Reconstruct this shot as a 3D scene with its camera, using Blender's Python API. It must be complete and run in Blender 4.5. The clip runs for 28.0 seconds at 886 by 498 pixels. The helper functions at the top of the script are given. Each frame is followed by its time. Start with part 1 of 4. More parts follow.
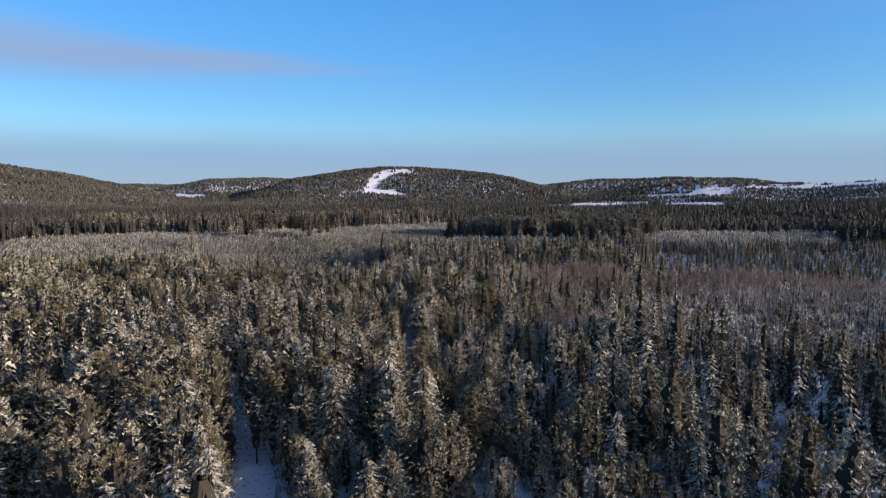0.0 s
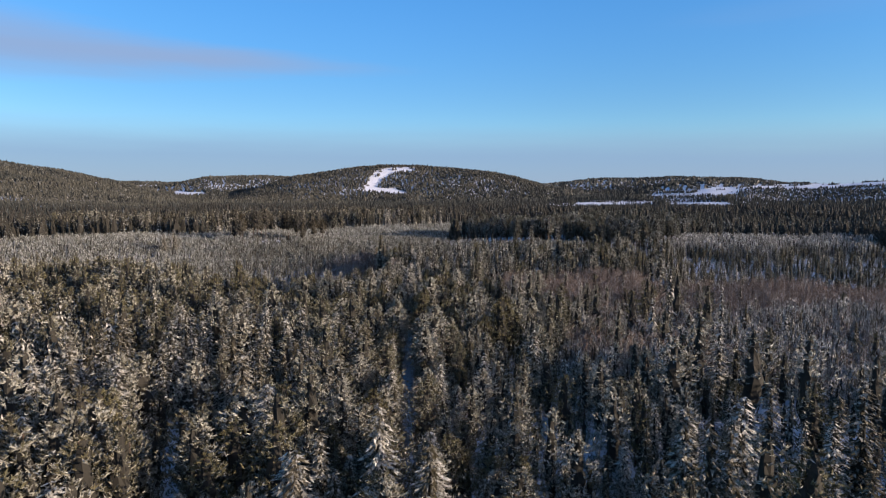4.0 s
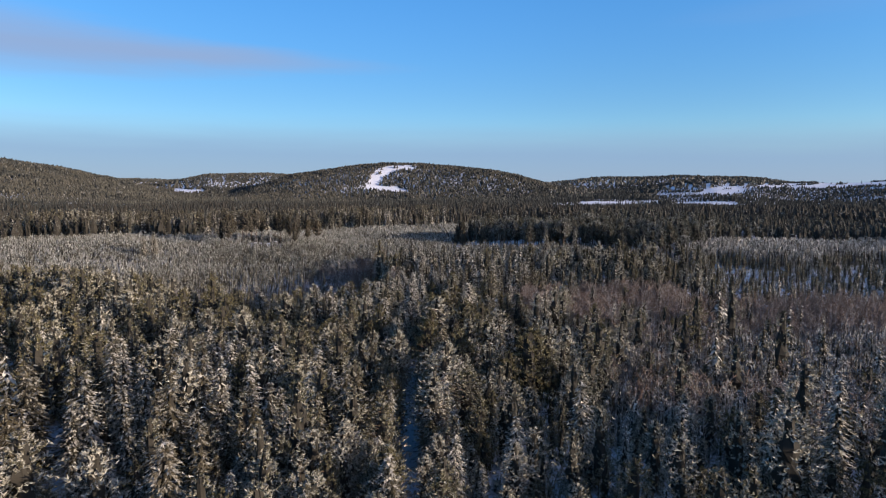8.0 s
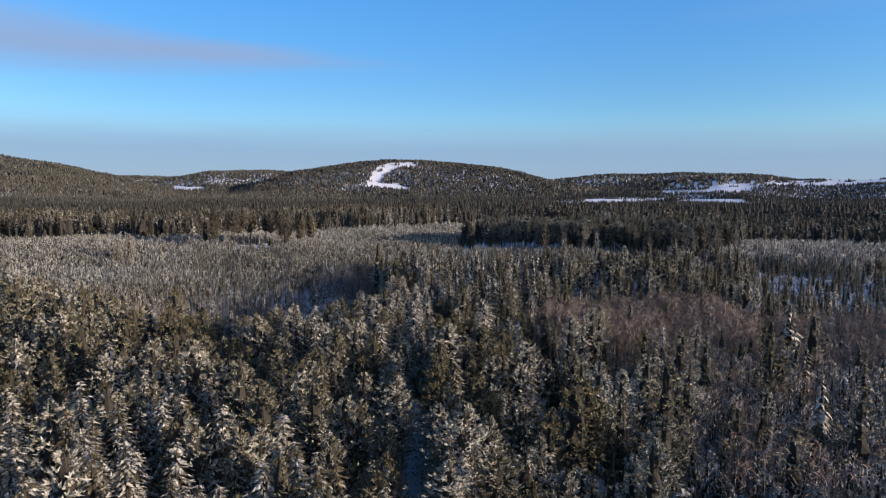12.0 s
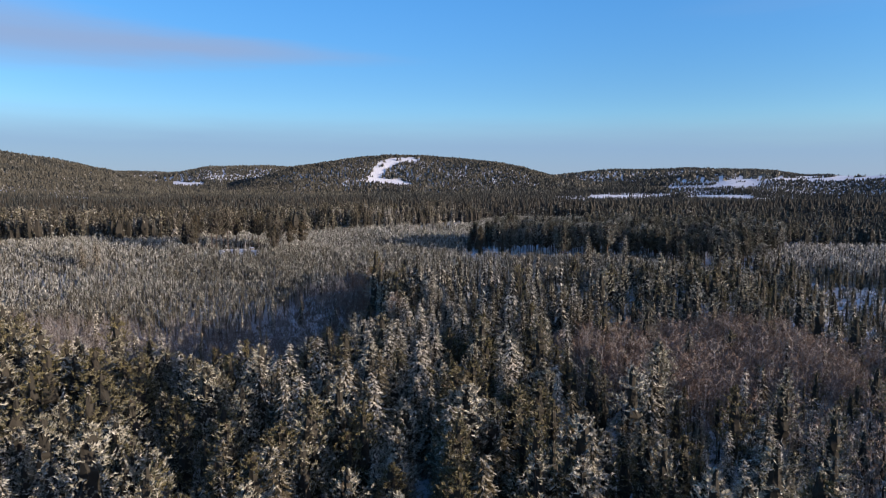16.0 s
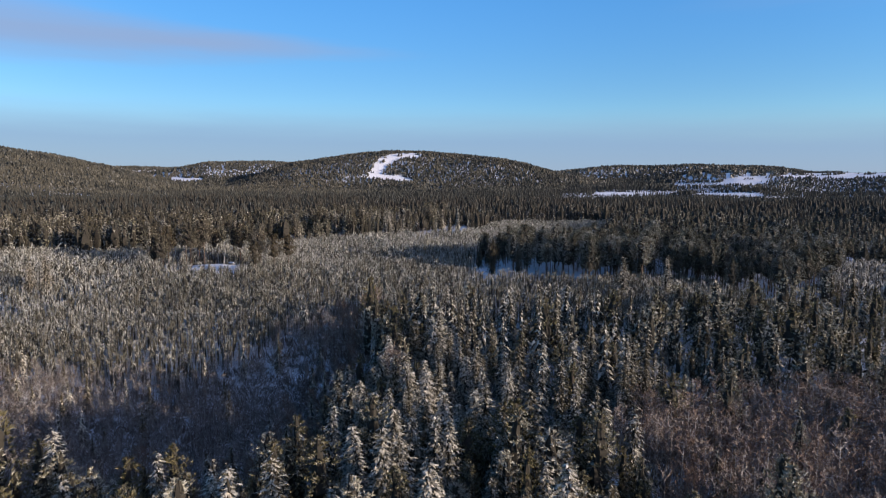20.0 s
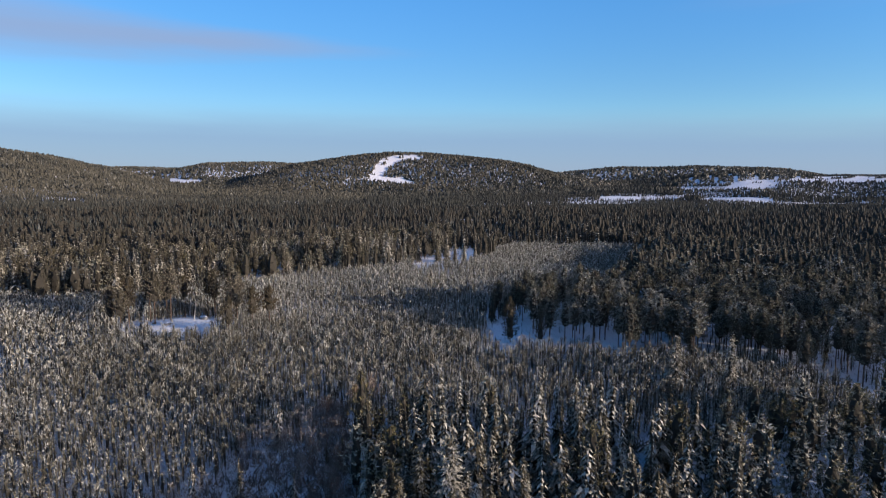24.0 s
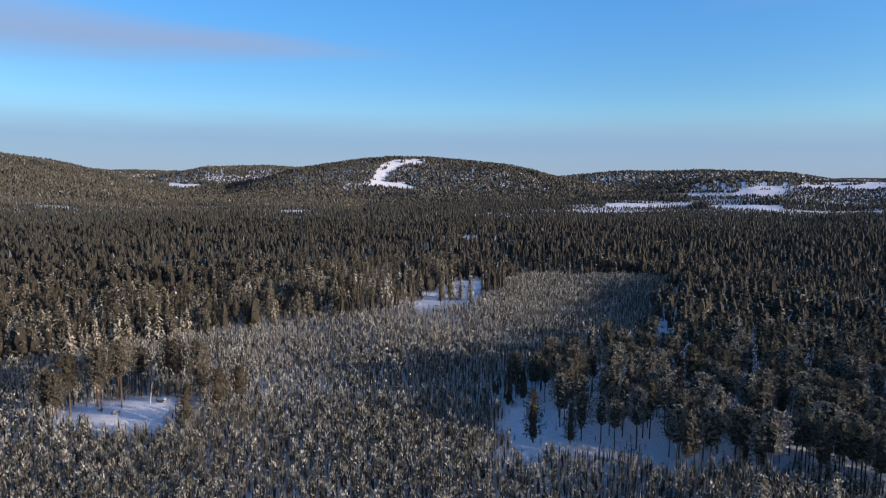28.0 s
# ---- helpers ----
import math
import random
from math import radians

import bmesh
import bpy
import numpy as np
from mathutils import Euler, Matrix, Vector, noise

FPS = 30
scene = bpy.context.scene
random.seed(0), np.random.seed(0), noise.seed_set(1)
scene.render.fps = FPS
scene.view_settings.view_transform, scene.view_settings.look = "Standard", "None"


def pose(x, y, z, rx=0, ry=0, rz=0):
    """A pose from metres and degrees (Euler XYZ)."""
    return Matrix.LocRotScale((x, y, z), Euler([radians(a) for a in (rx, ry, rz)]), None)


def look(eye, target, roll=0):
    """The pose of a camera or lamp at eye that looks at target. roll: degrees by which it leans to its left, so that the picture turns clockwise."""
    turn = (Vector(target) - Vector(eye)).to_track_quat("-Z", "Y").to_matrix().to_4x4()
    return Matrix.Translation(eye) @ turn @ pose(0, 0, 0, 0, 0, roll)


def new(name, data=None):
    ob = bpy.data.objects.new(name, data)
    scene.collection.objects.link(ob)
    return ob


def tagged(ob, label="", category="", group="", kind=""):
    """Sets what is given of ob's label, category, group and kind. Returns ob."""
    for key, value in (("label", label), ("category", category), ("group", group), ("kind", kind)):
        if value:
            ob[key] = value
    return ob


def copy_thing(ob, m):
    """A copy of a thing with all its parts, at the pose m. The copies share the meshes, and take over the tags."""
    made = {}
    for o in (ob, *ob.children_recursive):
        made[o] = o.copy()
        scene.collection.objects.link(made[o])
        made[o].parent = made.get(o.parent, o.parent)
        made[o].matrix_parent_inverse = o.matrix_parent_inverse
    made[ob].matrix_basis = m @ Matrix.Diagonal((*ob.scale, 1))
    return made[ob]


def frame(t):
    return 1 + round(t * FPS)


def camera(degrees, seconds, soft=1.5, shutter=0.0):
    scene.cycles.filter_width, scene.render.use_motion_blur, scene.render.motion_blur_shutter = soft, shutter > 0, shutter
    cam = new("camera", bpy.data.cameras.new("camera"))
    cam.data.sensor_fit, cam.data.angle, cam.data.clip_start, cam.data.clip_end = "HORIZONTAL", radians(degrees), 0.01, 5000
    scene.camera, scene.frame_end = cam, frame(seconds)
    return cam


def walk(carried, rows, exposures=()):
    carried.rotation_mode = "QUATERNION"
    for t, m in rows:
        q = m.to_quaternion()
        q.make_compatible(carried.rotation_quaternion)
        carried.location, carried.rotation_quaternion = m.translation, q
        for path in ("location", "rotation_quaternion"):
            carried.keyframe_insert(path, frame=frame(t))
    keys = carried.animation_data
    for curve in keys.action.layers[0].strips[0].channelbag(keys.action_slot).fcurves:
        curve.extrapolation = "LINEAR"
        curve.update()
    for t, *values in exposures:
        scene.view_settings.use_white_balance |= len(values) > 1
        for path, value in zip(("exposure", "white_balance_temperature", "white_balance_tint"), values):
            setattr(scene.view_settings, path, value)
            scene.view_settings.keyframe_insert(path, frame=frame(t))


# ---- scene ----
# The camera: a drone flies straight ahead over the forest, then climbs.
cam = camera(72.0, 28.0, soft=1.1, shutter=0.35)
PATH = [
    (0, 0.00, -0.00, 34.92, 6.091, -5.007, 0.363),
    (3, -3.04, 19.16, 34.97, 6.160, -5.107, 0.189),
    (6, -6.36, 38.67, 35.59, 6.243, -5.227, 0.010),
    (9, -9.83, 58.06, 35.81, 6.370, -5.359, -0.069),
    (12, -13.26, 78.02, 35.99, 6.483, -5.560, -0.065),
    (15, -17.02, 98.81, 36.64, 6.596, -5.873, -0.041),
    (18, -20.95, 121.37, 38.48, 6.686, -6.249, -0.088),
    (21, -25.43, 146.33, 43.77, 6.777, -6.510, -0.202),
    (24, -29.93, 172.12, 54.80, 6.884, -6.567, -0.233),
    (26, -32.84, 189.52, 61.76, 6.957, -6.564, -0.236),
    (28, -35.52, 206.69, 69.15, 7.050, -6.471, -0.267),
]
walk(cam, [(t, pose(x, y, z, 90 + pitch, roll, yaw)) for t, x, y, z, yaw, pitch, roll in PATH],
     exposures=[(0, 0.76, 5500, 15), (28, 0.76, 5500, 15)])

# ---- light: a low winter sun from behind and to the right, clear sky with thin cloud streaks ----
SUN_ELEV, SUN_AZ = 10.6, 108.0
world = bpy.data.worlds.new("winter_sky")
scene.world = world
world.use_nodes = True
wt = world.node_tree
wn, wl = wt.nodes, wt.links
wn.clear()


def wnode(kind, **values):
    n = wn.new(kind)
    for key, value in values.items():
        n.inputs[int(key[1:])].default_value = value
    return n


sky = wn.new("ShaderNodeTexSky")
sky.sky_type = "NISHITA"
sky.sun_disc = False
sky.sun_elevation = radians(SUN_ELEV)
sky.sun_rotation = radians(SUN_AZ)
sky.altitude, sky.air_density, sky.dust_density, sky.ozone_density = 200, 1.0, 0.1, 2.75
coord = wn.new("ShaderNodeTexCoord")
sep = wn.new("ShaderNodeSeparateXYZ")
wl.new(coord.outputs["Generated"], sep.inputs[0])


def wmath(op, a, b=0.0, clamp=False):
    k = wn.new("ShaderNodeMath")
    k.operation, k.use_clamp = op, clamp
    for i, v in enumerate((a, b)):
        if isinstance(v, (int, float)):
            k.inputs[i].default_value = v
        else:
            wl.new(v, k.inputs[i])
    return k.outputs[0]


def wramp(v, low, high):
    k = wn.new("ShaderNodeMapRange")
    k.interpolation_type = "SMOOTHSTEP"
    k.inputs[1].default_value, k.inputs[2].default_value = low, high
    wl.new(v, k.inputs[0])
    return k.outputs[0]


bearing = wmath("ARCTAN2", sep.outputs[0], sep.outputs[1])
level = sep.outputs[2]
stretch = wn.new("ShaderNodeMapping")
stretch.inputs["Scale"].default_value = (2.2, 2.2, 22.0)
wl.new(coord.outputs["Generated"], stretch.inputs[0])
streaks = wnode("ShaderNodeTexNoise", _2=1.6, _3=5.0, _4=0.55)
wl.new(stretch.outputs[0], streaks.inputs["Vector"])
wisp = streaks.outputs[0]


def streak(height_at, thick, thick_by_bearing, start, end, strength):
    """A thin cloud that lies level over a stretch of bearings."""
    half = wmath("MULTIPLY_ADD", bearing, thick_by_bearing)
    half.node.inputs[2].default_value = thick
    off = wmath("ABSOLUTE", wmath("SUBTRACT", wmath("ADD", level, wmath("MULTIPLY", wmath("SUBTRACT", wisp, 0.5), 0.035)), height_at))
    body = wmath("SUBTRACT", 1.0, wramp(wmath("DIVIDE", off, half), 0.0, 1.25))
    span = wmath("MULTIPLY", wramp(bearing, start[0], start[1]), wmath("SUBTRACT", 1.0, wramp(bearing, end[0], end[1])))
    return wmath("MULTIPLY", wmath("MULTIPLY", body, span), strength)


clouds = streak(0.196, -0.004, -0.068, (-1.6, -1.0), (-0.50, -0.10), 0.9)
clouds = wmath("MAXIMUM", clouds, streak(0.247, 0.012, 0.025, (0.18, 0.36), (0.7, 1.2), 0.10))
clouds = wmath("MAXIMUM", clouds, streak(0.32, 0.02, -0.03, (-1.5, -0.8), (-0.35, -0.2), 0.18))
# a low bank of thin cloud along the horizon, its top sinking to the right
top = wmath("MULTIPLY_ADD", wramp(bearing, -0.2, 0.5), -0.012)
top.node.inputs[2].default_value = 0.078
rise = wmath("SUBTRACT", wmath("ADD", level, wmath("MULTIPLY", wmath("SUBTRACT", wisp, 0.5), 0.02)), top)
bank = wmath("MULTIPLY", wmath("SUBTRACT", 1.0, wramp(rise, -0.02, 0.045)), 0.8)
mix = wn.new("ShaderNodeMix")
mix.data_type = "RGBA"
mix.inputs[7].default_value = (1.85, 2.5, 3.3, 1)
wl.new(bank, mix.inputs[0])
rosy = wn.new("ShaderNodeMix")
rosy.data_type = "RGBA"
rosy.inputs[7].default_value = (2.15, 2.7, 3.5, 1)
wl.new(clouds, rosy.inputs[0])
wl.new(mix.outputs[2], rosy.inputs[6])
rich = wn.new("ShaderNodeHueSaturation")
rich.inputs["Saturation"].default_value = 1.19
wl.new(sky.outputs[0], rich.inputs["Color"])
# the blue deepens without dimming towards the height
lift = wn.new("ShaderNodeVectorMath")
lift.operation = "SCALE"
wl.new(rich.outputs[0], lift.inputs[0])
wl.new(wmath("MULTIPLY", wmath("ADD", 0.96, wmath("MULTIPLY", wramp(level, 0.08, 0.34), 0.30)), wmath("ADD", 0.95, wmath("MULTIPLY", wramp(bearing, -0.7, 0.05), 0.21))), lift.inputs["Scale"])
# an unseen warm glow round the low sun, added to fill the shade
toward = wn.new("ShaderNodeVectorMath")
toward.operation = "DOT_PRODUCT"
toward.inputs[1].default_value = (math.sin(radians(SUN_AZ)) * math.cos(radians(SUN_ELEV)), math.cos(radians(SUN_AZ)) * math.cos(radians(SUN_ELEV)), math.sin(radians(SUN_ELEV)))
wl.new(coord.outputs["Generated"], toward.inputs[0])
sun_fill = wn.new("ShaderNodeMix")
sun_fill.data_type = "RGBA"
sun_fill.inputs[7].default_value = (7.5, 6.2, 5.9, 1)
wl.new(wmath("MULTIPLY", wramp(toward.outputs["Value"], 0.38, 1.05), 0.68), sun_fill.inputs[0])
wl.new(lift.outputs[0], sun_fill.inputs[6])
wl.new(sun_fill.outputs[2], mix.inputs[6])
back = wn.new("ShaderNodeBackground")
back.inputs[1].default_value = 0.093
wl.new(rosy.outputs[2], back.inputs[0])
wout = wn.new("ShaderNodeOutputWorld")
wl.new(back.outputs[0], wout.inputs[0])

sun = new("sun", bpy.data.lights.new("sun", "SUN"))
sun.data.energy, sun.data.angle, sun.data.color = 4.7, radians(0.6), (1.0, 0.80, 0.56)
a, el = radians(SUN_AZ), radians(SUN_ELEV)
SUN_DIR = Vector((math.sin(a) * math.cos(el), math.cos(a) * math.cos(el), math.sin(el)))
sun.matrix_world = look(SUN_DIR * 900, (0, 0, 0))


# ---- materials ----
def material(name, rough=0.8):
    m = bpy.data.materials.new(name)
    m.use_nodes = True
    b = m.node_tree.nodes["Principled BSDF"]
    b.inputs["Roughness"].default_value = rough
    b.inputs["Specular IOR Level"].default_value = 0.25
    return m, m.node_tree.nodes, m.node_tree.links, b


def mathn(n, l, op, a, b=0.5, c=None, clamp=False):
    k = n.new("ShaderNodeMath")
    k.operation, k.use_clamp = op, clamp
    for i, v in enumerate((a, b, c)):
        if v is None:
            continue
        if isinstance(v, (int, float)):
            k.inputs[i].default_value = v
        else:
            l.new(v, k.inputs[i])
    return k.outputs[0]


def mixn(n, l, fac, a, b):
    k = n.new("ShaderNodeMix")
    k.data_type = "RGBA"
    for i, v in ((0, fac), (6, a), (7, b)):
        if isinstance(v, (int, float)):
            k.inputs[i].default_value = v
        elif isinstance(v, tuple):
            k.inputs[i].default_value = (*v, 1)
        else:
            l.new(v, k.inputs[i])
    return k.outputs[2]


def noisen(n, l, scale, detail=3.0):
    g = n.new("ShaderNodeNewGeometry")
    k = n.new("ShaderNodeTexNoise")
    k.inputs["Scale"].default_value, k.inputs["Detail"].default_value = scale, detail
    l.new(g.outputs["Position"], k.inputs["Vector"])
    return k.outputs[0]


def foliage(name, needles, dry, frost, amount, grain=1.0, sway=0.5):
    """Needles with rime and snow lying in flecks on what faces up; tone varies tree by tree and stand by stand."""
    m, n, l, b = material(name, 0.85)
    g = n.new("ShaderNodeNewGeometry")
    isl = g.outputs["Random Per Island"]
    sepn = n.new("ShaderNodeSeparateXYZ")
    l.new(g.outputs["True Normal"], sepn.inputs[0])
    up = mathn(n, l, "ABSOLUTE", sepn.outputs[2], 0.0)
    att = n.new("ShaderNodeAttribute")
    att.attribute_name = "tone"
    info = n.new("ShaderNodeObjectInfo")
    tone = mathn(n, l, "FRACT", mathn(n, l, "ADD", att.outputs["Fac"], info.outputs["Random"]))
    base = mixn(n, l, mathn(n, l, "MULTIPLY", tone, tone), needles, dry)
    base = mixn(n, l, mathn(n, l, "MULTIPLY", isl, 0.6), base, tuple(c * 0.4 for c in needles))
    s = mathn(n, l, "MULTIPLY_ADD", up, 0.5, amount - 0.5)
    s = mathn(n, l, "ADD", s, mathn(n, l, "MULTIPLY_ADD", isl, -1.5 * grain, 0.75 * grain))
    s = mathn(n, l, "ADD", s, mathn(n, l, "MULTIPLY_ADD", noisen(n, l, 1.7, 2), 2.4 * grain, -1.2 * grain))
    s = mathn(n, l, "ADD", s, mathn(n, l, "MULTIPLY_ADD", noisen(n, l, 11.0, 2), 1.8 * grain, -0.9 * grain))
    s = mathn(n, l, "ADD", s, mathn(n, l, "MULTIPLY_ADD", tone, -sway, 0.5 * sway), clamp=True)
    l.new(mixn(n, l, s, base, frost), b.inputs["Base Color"])
    return m


SPRUCE = foliage("rimed_spruce_needles", (0.054, 0.045, 0.024), (0.110, 0.083, 0.038), (0.66, 0.59, 0.47), 0.28, 0.7, 0.8)
SPRUCE_DARK = foliage("dark_spruce_needles", (0.042, 0.037, 0.021), (0.080, 0.062, 0.030), (0.62, 0.56, 0.45), 0.27, 0.7, 0.7)
PINE = foliage("rimed_pine_needles", (0.104, 0.092, 0.044), (0.170, 0.138, 0.061), (0.66, 0.60, 0.48), 0.46, 0.45, 0.9)
PINE_OLD = foliage("old_pine_needles", (0.082, 0.080, 0.050), (0.115, 0.104, 0.064), (0.52, 0.49, 0.42), 0.42, 0.4, 0.7)
YOUNG = foliage("rimed_young_conifer", (0.088, 0.083, 0.058), (0.15, 0.130, 0.088), (0.56, 0.53, 0.46), 0.60, 0.4, 0.7)
TWIGS = foliage("rimed_birch_twigs", (0.108, 0.086, 0.074), (0.160, 0.120, 0.094), (0.48, 0.45, 0.42), 0.36, 0.4, 0.8)
FAR = foliage("far_forest_needles", (0.030, 0.031, 0.025), (0.046, 0.043, 0.034), (0.35, 0.34, 0.31), 0.05, 0.35, 0.8)
HILL = foliage("pale_hill_woods", (0.060, 0.055, 0.040), (0.092, 0.080, 0.056), (0.36, 0.335, 0.29), 0.17, 0.3, 0.7)
HILL_DARK = foliage("dark_hill_woods", (0.036, 0.036, 0.028), (0.054, 0.050, 0.038), (0.33, 0.31, 0.275), 0.10, 0.3, 0.7)
PINE_SNOWY = foliage("snow_laden_pine", (0.090, 0.078, 0.040), (0.150, 0.120, 0.056), (0.68, 0.62, 0.50), 0.51, 0.5, 0.6)
TWIGS_BROWN = foliage("brown_birch_twigs", (0.150, 0.100, 0.072), (0.215, 0.140, 0.095), (0.50, 0.44, 0.38), 0.24, 0.4, 0.8)
PINE_DARK = foliage("dark_pine_needles", (0.050, 0.044, 0.024), (0.095, 0.070, 0.034), (0.54, 0.47, 0.36), 0.24, 0.4, 0.6)
FROSTED = foliage("hoar_frosted_saplings", (0.115, 0.105, 0.082), (0.175, 0.150, 0.110), (0.66, 0.62, 0.55), 0.70, 0.45, 0.6)
MIDWOOD = foliage("rimed_mid_forest", (0.046, 0.043, 0.029), (0.078, 0.066, 0.038), (0.50, 0.46, 0.38), 0.20, 0.5, 0.9)
LADEN = foliage("snow_laden_spruce", (0.084, 0.070, 0.044), (0.135, 0.105, 0.058), (0.68, 0.61, 0.49), 0.43, 0.6, 0.5)


def bark(name, low, high):
    m, n, l, b = material(name, 0.9)
    rough = noisen(n, l, 5.0, 4)
    fac = mathn(n, l, "MULTIPLY_ADD", noisen(n, l, 0.5, 2), 1.2, -0.35, clamp=True)
    fac = mathn(n, l, "MULTIPLY_ADD", rough, 0.6, fac, clamp=True)
    l.new(mixn(n, l, fac, low, high), b.inputs["Base Color"])
    bump = n.new("ShaderNodeBump")
    bump.inputs["Strength"].default_value = 0.6
    l.new(rough, bump.inputs["Height"])
    l.new(bump.outputs[0], b.inputs["Normal"])
    return m


SPRUCE_BARK = bark("spruce_bark", (0.060, 0.048, 0.040), (0.11, 0.085, 0.065))
PINE_BARK = bark("pine_bark", (0.055, 0.043, 0.036), (0.12, 0.072, 0.044))
# crown cores coloured near black, painting in the shade between the needle clumps
INNER = bark("shaded_crown_core", (0.020, 0.018, 0.014), (0.048, 0.040, 0.028))
BIRCH_BARK = bark("birch_bark", (0.20, 0.17, 0.15), (0.48, 0.44, 0.40))


def snow_material():
    m, n, l, b = material("snow", 0.65)
    broad = noisen(n, l, 0.05, 3)
    grain = noisen(n, l, 1.4, 4)
    col = mixn(n, l, broad, (0.68, 0.65, 0.66), (0.82, 0.79, 0.79))
    twig = mathn(n, l, "MULTIPLY", mathn(n, l, "GREATER_THAN", grain, 0.61), 0.5)
    l.new(mixn(n, l, twig, col, (0.20, 0.17, 0.13)), b.inputs["Base Color"])
    bump = n.new("ShaderNodeBump")
    bump.inputs["Strength"].default_value, bump.inputs["Distance"].default_value = 0.35, 0.5
    l.new(noisen(n, l, 0.35, 5), bump.inputs["Height"])
    l.new(bump.outputs[0], b.inputs["Normal"])
    return m


SNOW = snow_material()

# ---- the lie of the land ----
rng = np.random.default_rng(7)


def azr(x, y):
    return np.degrees(np.arctan2(x, y)), np.hypot(x, y)


def ridge(az, r, r0, front, rear, stations):
    """A long hill: height by bearing, steep towards the viewer and gentle behind."""
    h = np.interp(az, [s[0] for s in stations], [s[1] for s in stations])
    d = r - r0
    w = np.where(d < 0, front, rear)
    return h * np.exp(-(np.abs(d) / w) ** 2.2)


SKI_HILL = ((-26, 0), (-22, 70), (-19.8, 106), (-17, 128), (-14, 147), (-12, 149), (-8.7, 148), (-5, 140), (-2, 125),
            (0.3, 106), (2, 85), (4, 62), (7, 40), (11, 0))
LEFT_HILL = ((-60, 272), (-50, 221), (-42, 170), (-38, 140), (-34, 89), (-31, 40), (-28, 8), (-25, 0))
BACK_RIDGE = ((-34, 20), (-30, 78), (-27, 118), (-22, 132), (-19, 122), (-12, 80), (-4, 60), (2, 70), (6, 100), (8.6, 112), (14, 116), (19, 110), (22, 92), (24, 74), (26, 60), (34, 55), (50, 40))
BLUE_RIDGE = ((-60, 150), (-40, 120), (-33, 112), (-28, 102), (-20, 80), (10, 60), (22, 76), (28, 90), (32, 100), (45, 130), (60, 150))
RIGHT_RISE = ((-2, 0), (4, 10), (10, 34), (14, 66), (17, 82), (20, 76), (22.5, 66), (24, 68), (30, 70), (34, 72), (45, 75), (70, 60))


def height(x, y):
    x, y = np.asarray(x, float), np.asarray(y, float)
    az, r = azr(x, y)
    z = 0.7 * np.sin(x / 41 + 1.3) * np.cos(y / 53) + 0.4 * np.sin(x / 17 + y / 23)
    far = np.clip((r - 500) / 900, 0, 1)
    z = z + far * (5 * np.sin(x / 190 + 0.6) * np.sin(y / 260) + 2.5 * np.sin(x / 71 - y / 93))
    hills = [ridge(az, r, 2750, 290, 900, SKI_HILL), ridge(az, r, 3300, 1000, 900, LEFT_HILL), ridge(az, r, 3500, 560, 900, BACK_RIDGE),
             ridge(az, r, 4500, 700, 900, BLUE_RIDGE), ridge(az, r, 2450, 420, 600, RIGHT_RISE)]
    # the ground climbs some seven metres from the old forest up to the thicket and the pine stand
    u, v = np.clip((y - 250) / 95, 0, 1), np.clip((r - 700) / 900, 0, 1)
    z = z + 7.3 * u * u * (3 - 2 * u) * (1 - v * v * (3 - 2 * v))
    # a hollow under the birches
    z = z - 7.0 * np.exp(-((x + 90) / 44) ** 4 - ((y - 240) / 29) ** 4)
    # rocky knolls in the small clearings
    z = z + 3.2 * np.exp(-(np.hypot(x + 134, (y - 348) * 1.3) / 17) ** 2) + 2.6 * np.exp(-(np.hypot(x + 71, (y - 481) * 1.2) / 24) ** 2)
    p = 5.0
    return z + sum(np.maximum(h, 0) ** p for h in hills) ** (1 / p)


def inside(x, y, poly):
    x, y = np.asarray(x), np.asarray(y)
    res = np.zeros(x.shape, bool)
    for (x1, y1), (x2, y2) in zip(poly, poly[1:] + poly[:1]):
        hit = ((y1 > y) != (y2 > y)) & (x < (x2 - x1) * (y - y1) / (y2 - y1 + 1e-9) + x1)
        res ^= hit
    return res


def zone(x, y, poly):
    """Inside a stand of trees, whose edge runs in and out by a few metres."""
    wx = 3.5 * np.sin(y / 7.3 + 0.5) + 2.2 * np.sin(y / 3.1 + x / 6.0)
    wy = 3.5 * np.sin(x / 8.1 + 1.1) + 2.2 * np.sin(x / 3.4 - y / 5.0)
    return inside(x + wx, y + wy, poly)


def near_line(x, y, pts, half):
    d = np.full(np.shape(x), 1e9)
    for (x1, y1), (x2, y2) in zip(pts, pts[1:]):
        dx, dy = x2 - x1, y2 - y1
        s = np.clip(((x - x1) * dx + (y - y1) * dy) / (dx * dx + dy * dy), 0, 1)
        d = np.minimum(d, np.hypot(x - x1 - s * dx, y - y1 - s * dy))
    return d < half


def oval(x, y, cx, cy, rx, ry, turn=0):
    c, s = math.cos(radians(turn)), math.sin(radians(turn))
    u, v = (x - cx) * c + (y - cy) * s, -(x - cx) * s + (y - cy) * c
    return (u / rx) ** 2 + (v / ry) ** 2 < 1 + 0.28 * np.sin(3 * np.arctan2(v, u) + cx) + 0.22 * np.sin(7 * np.arctan2(v, u) + cy)


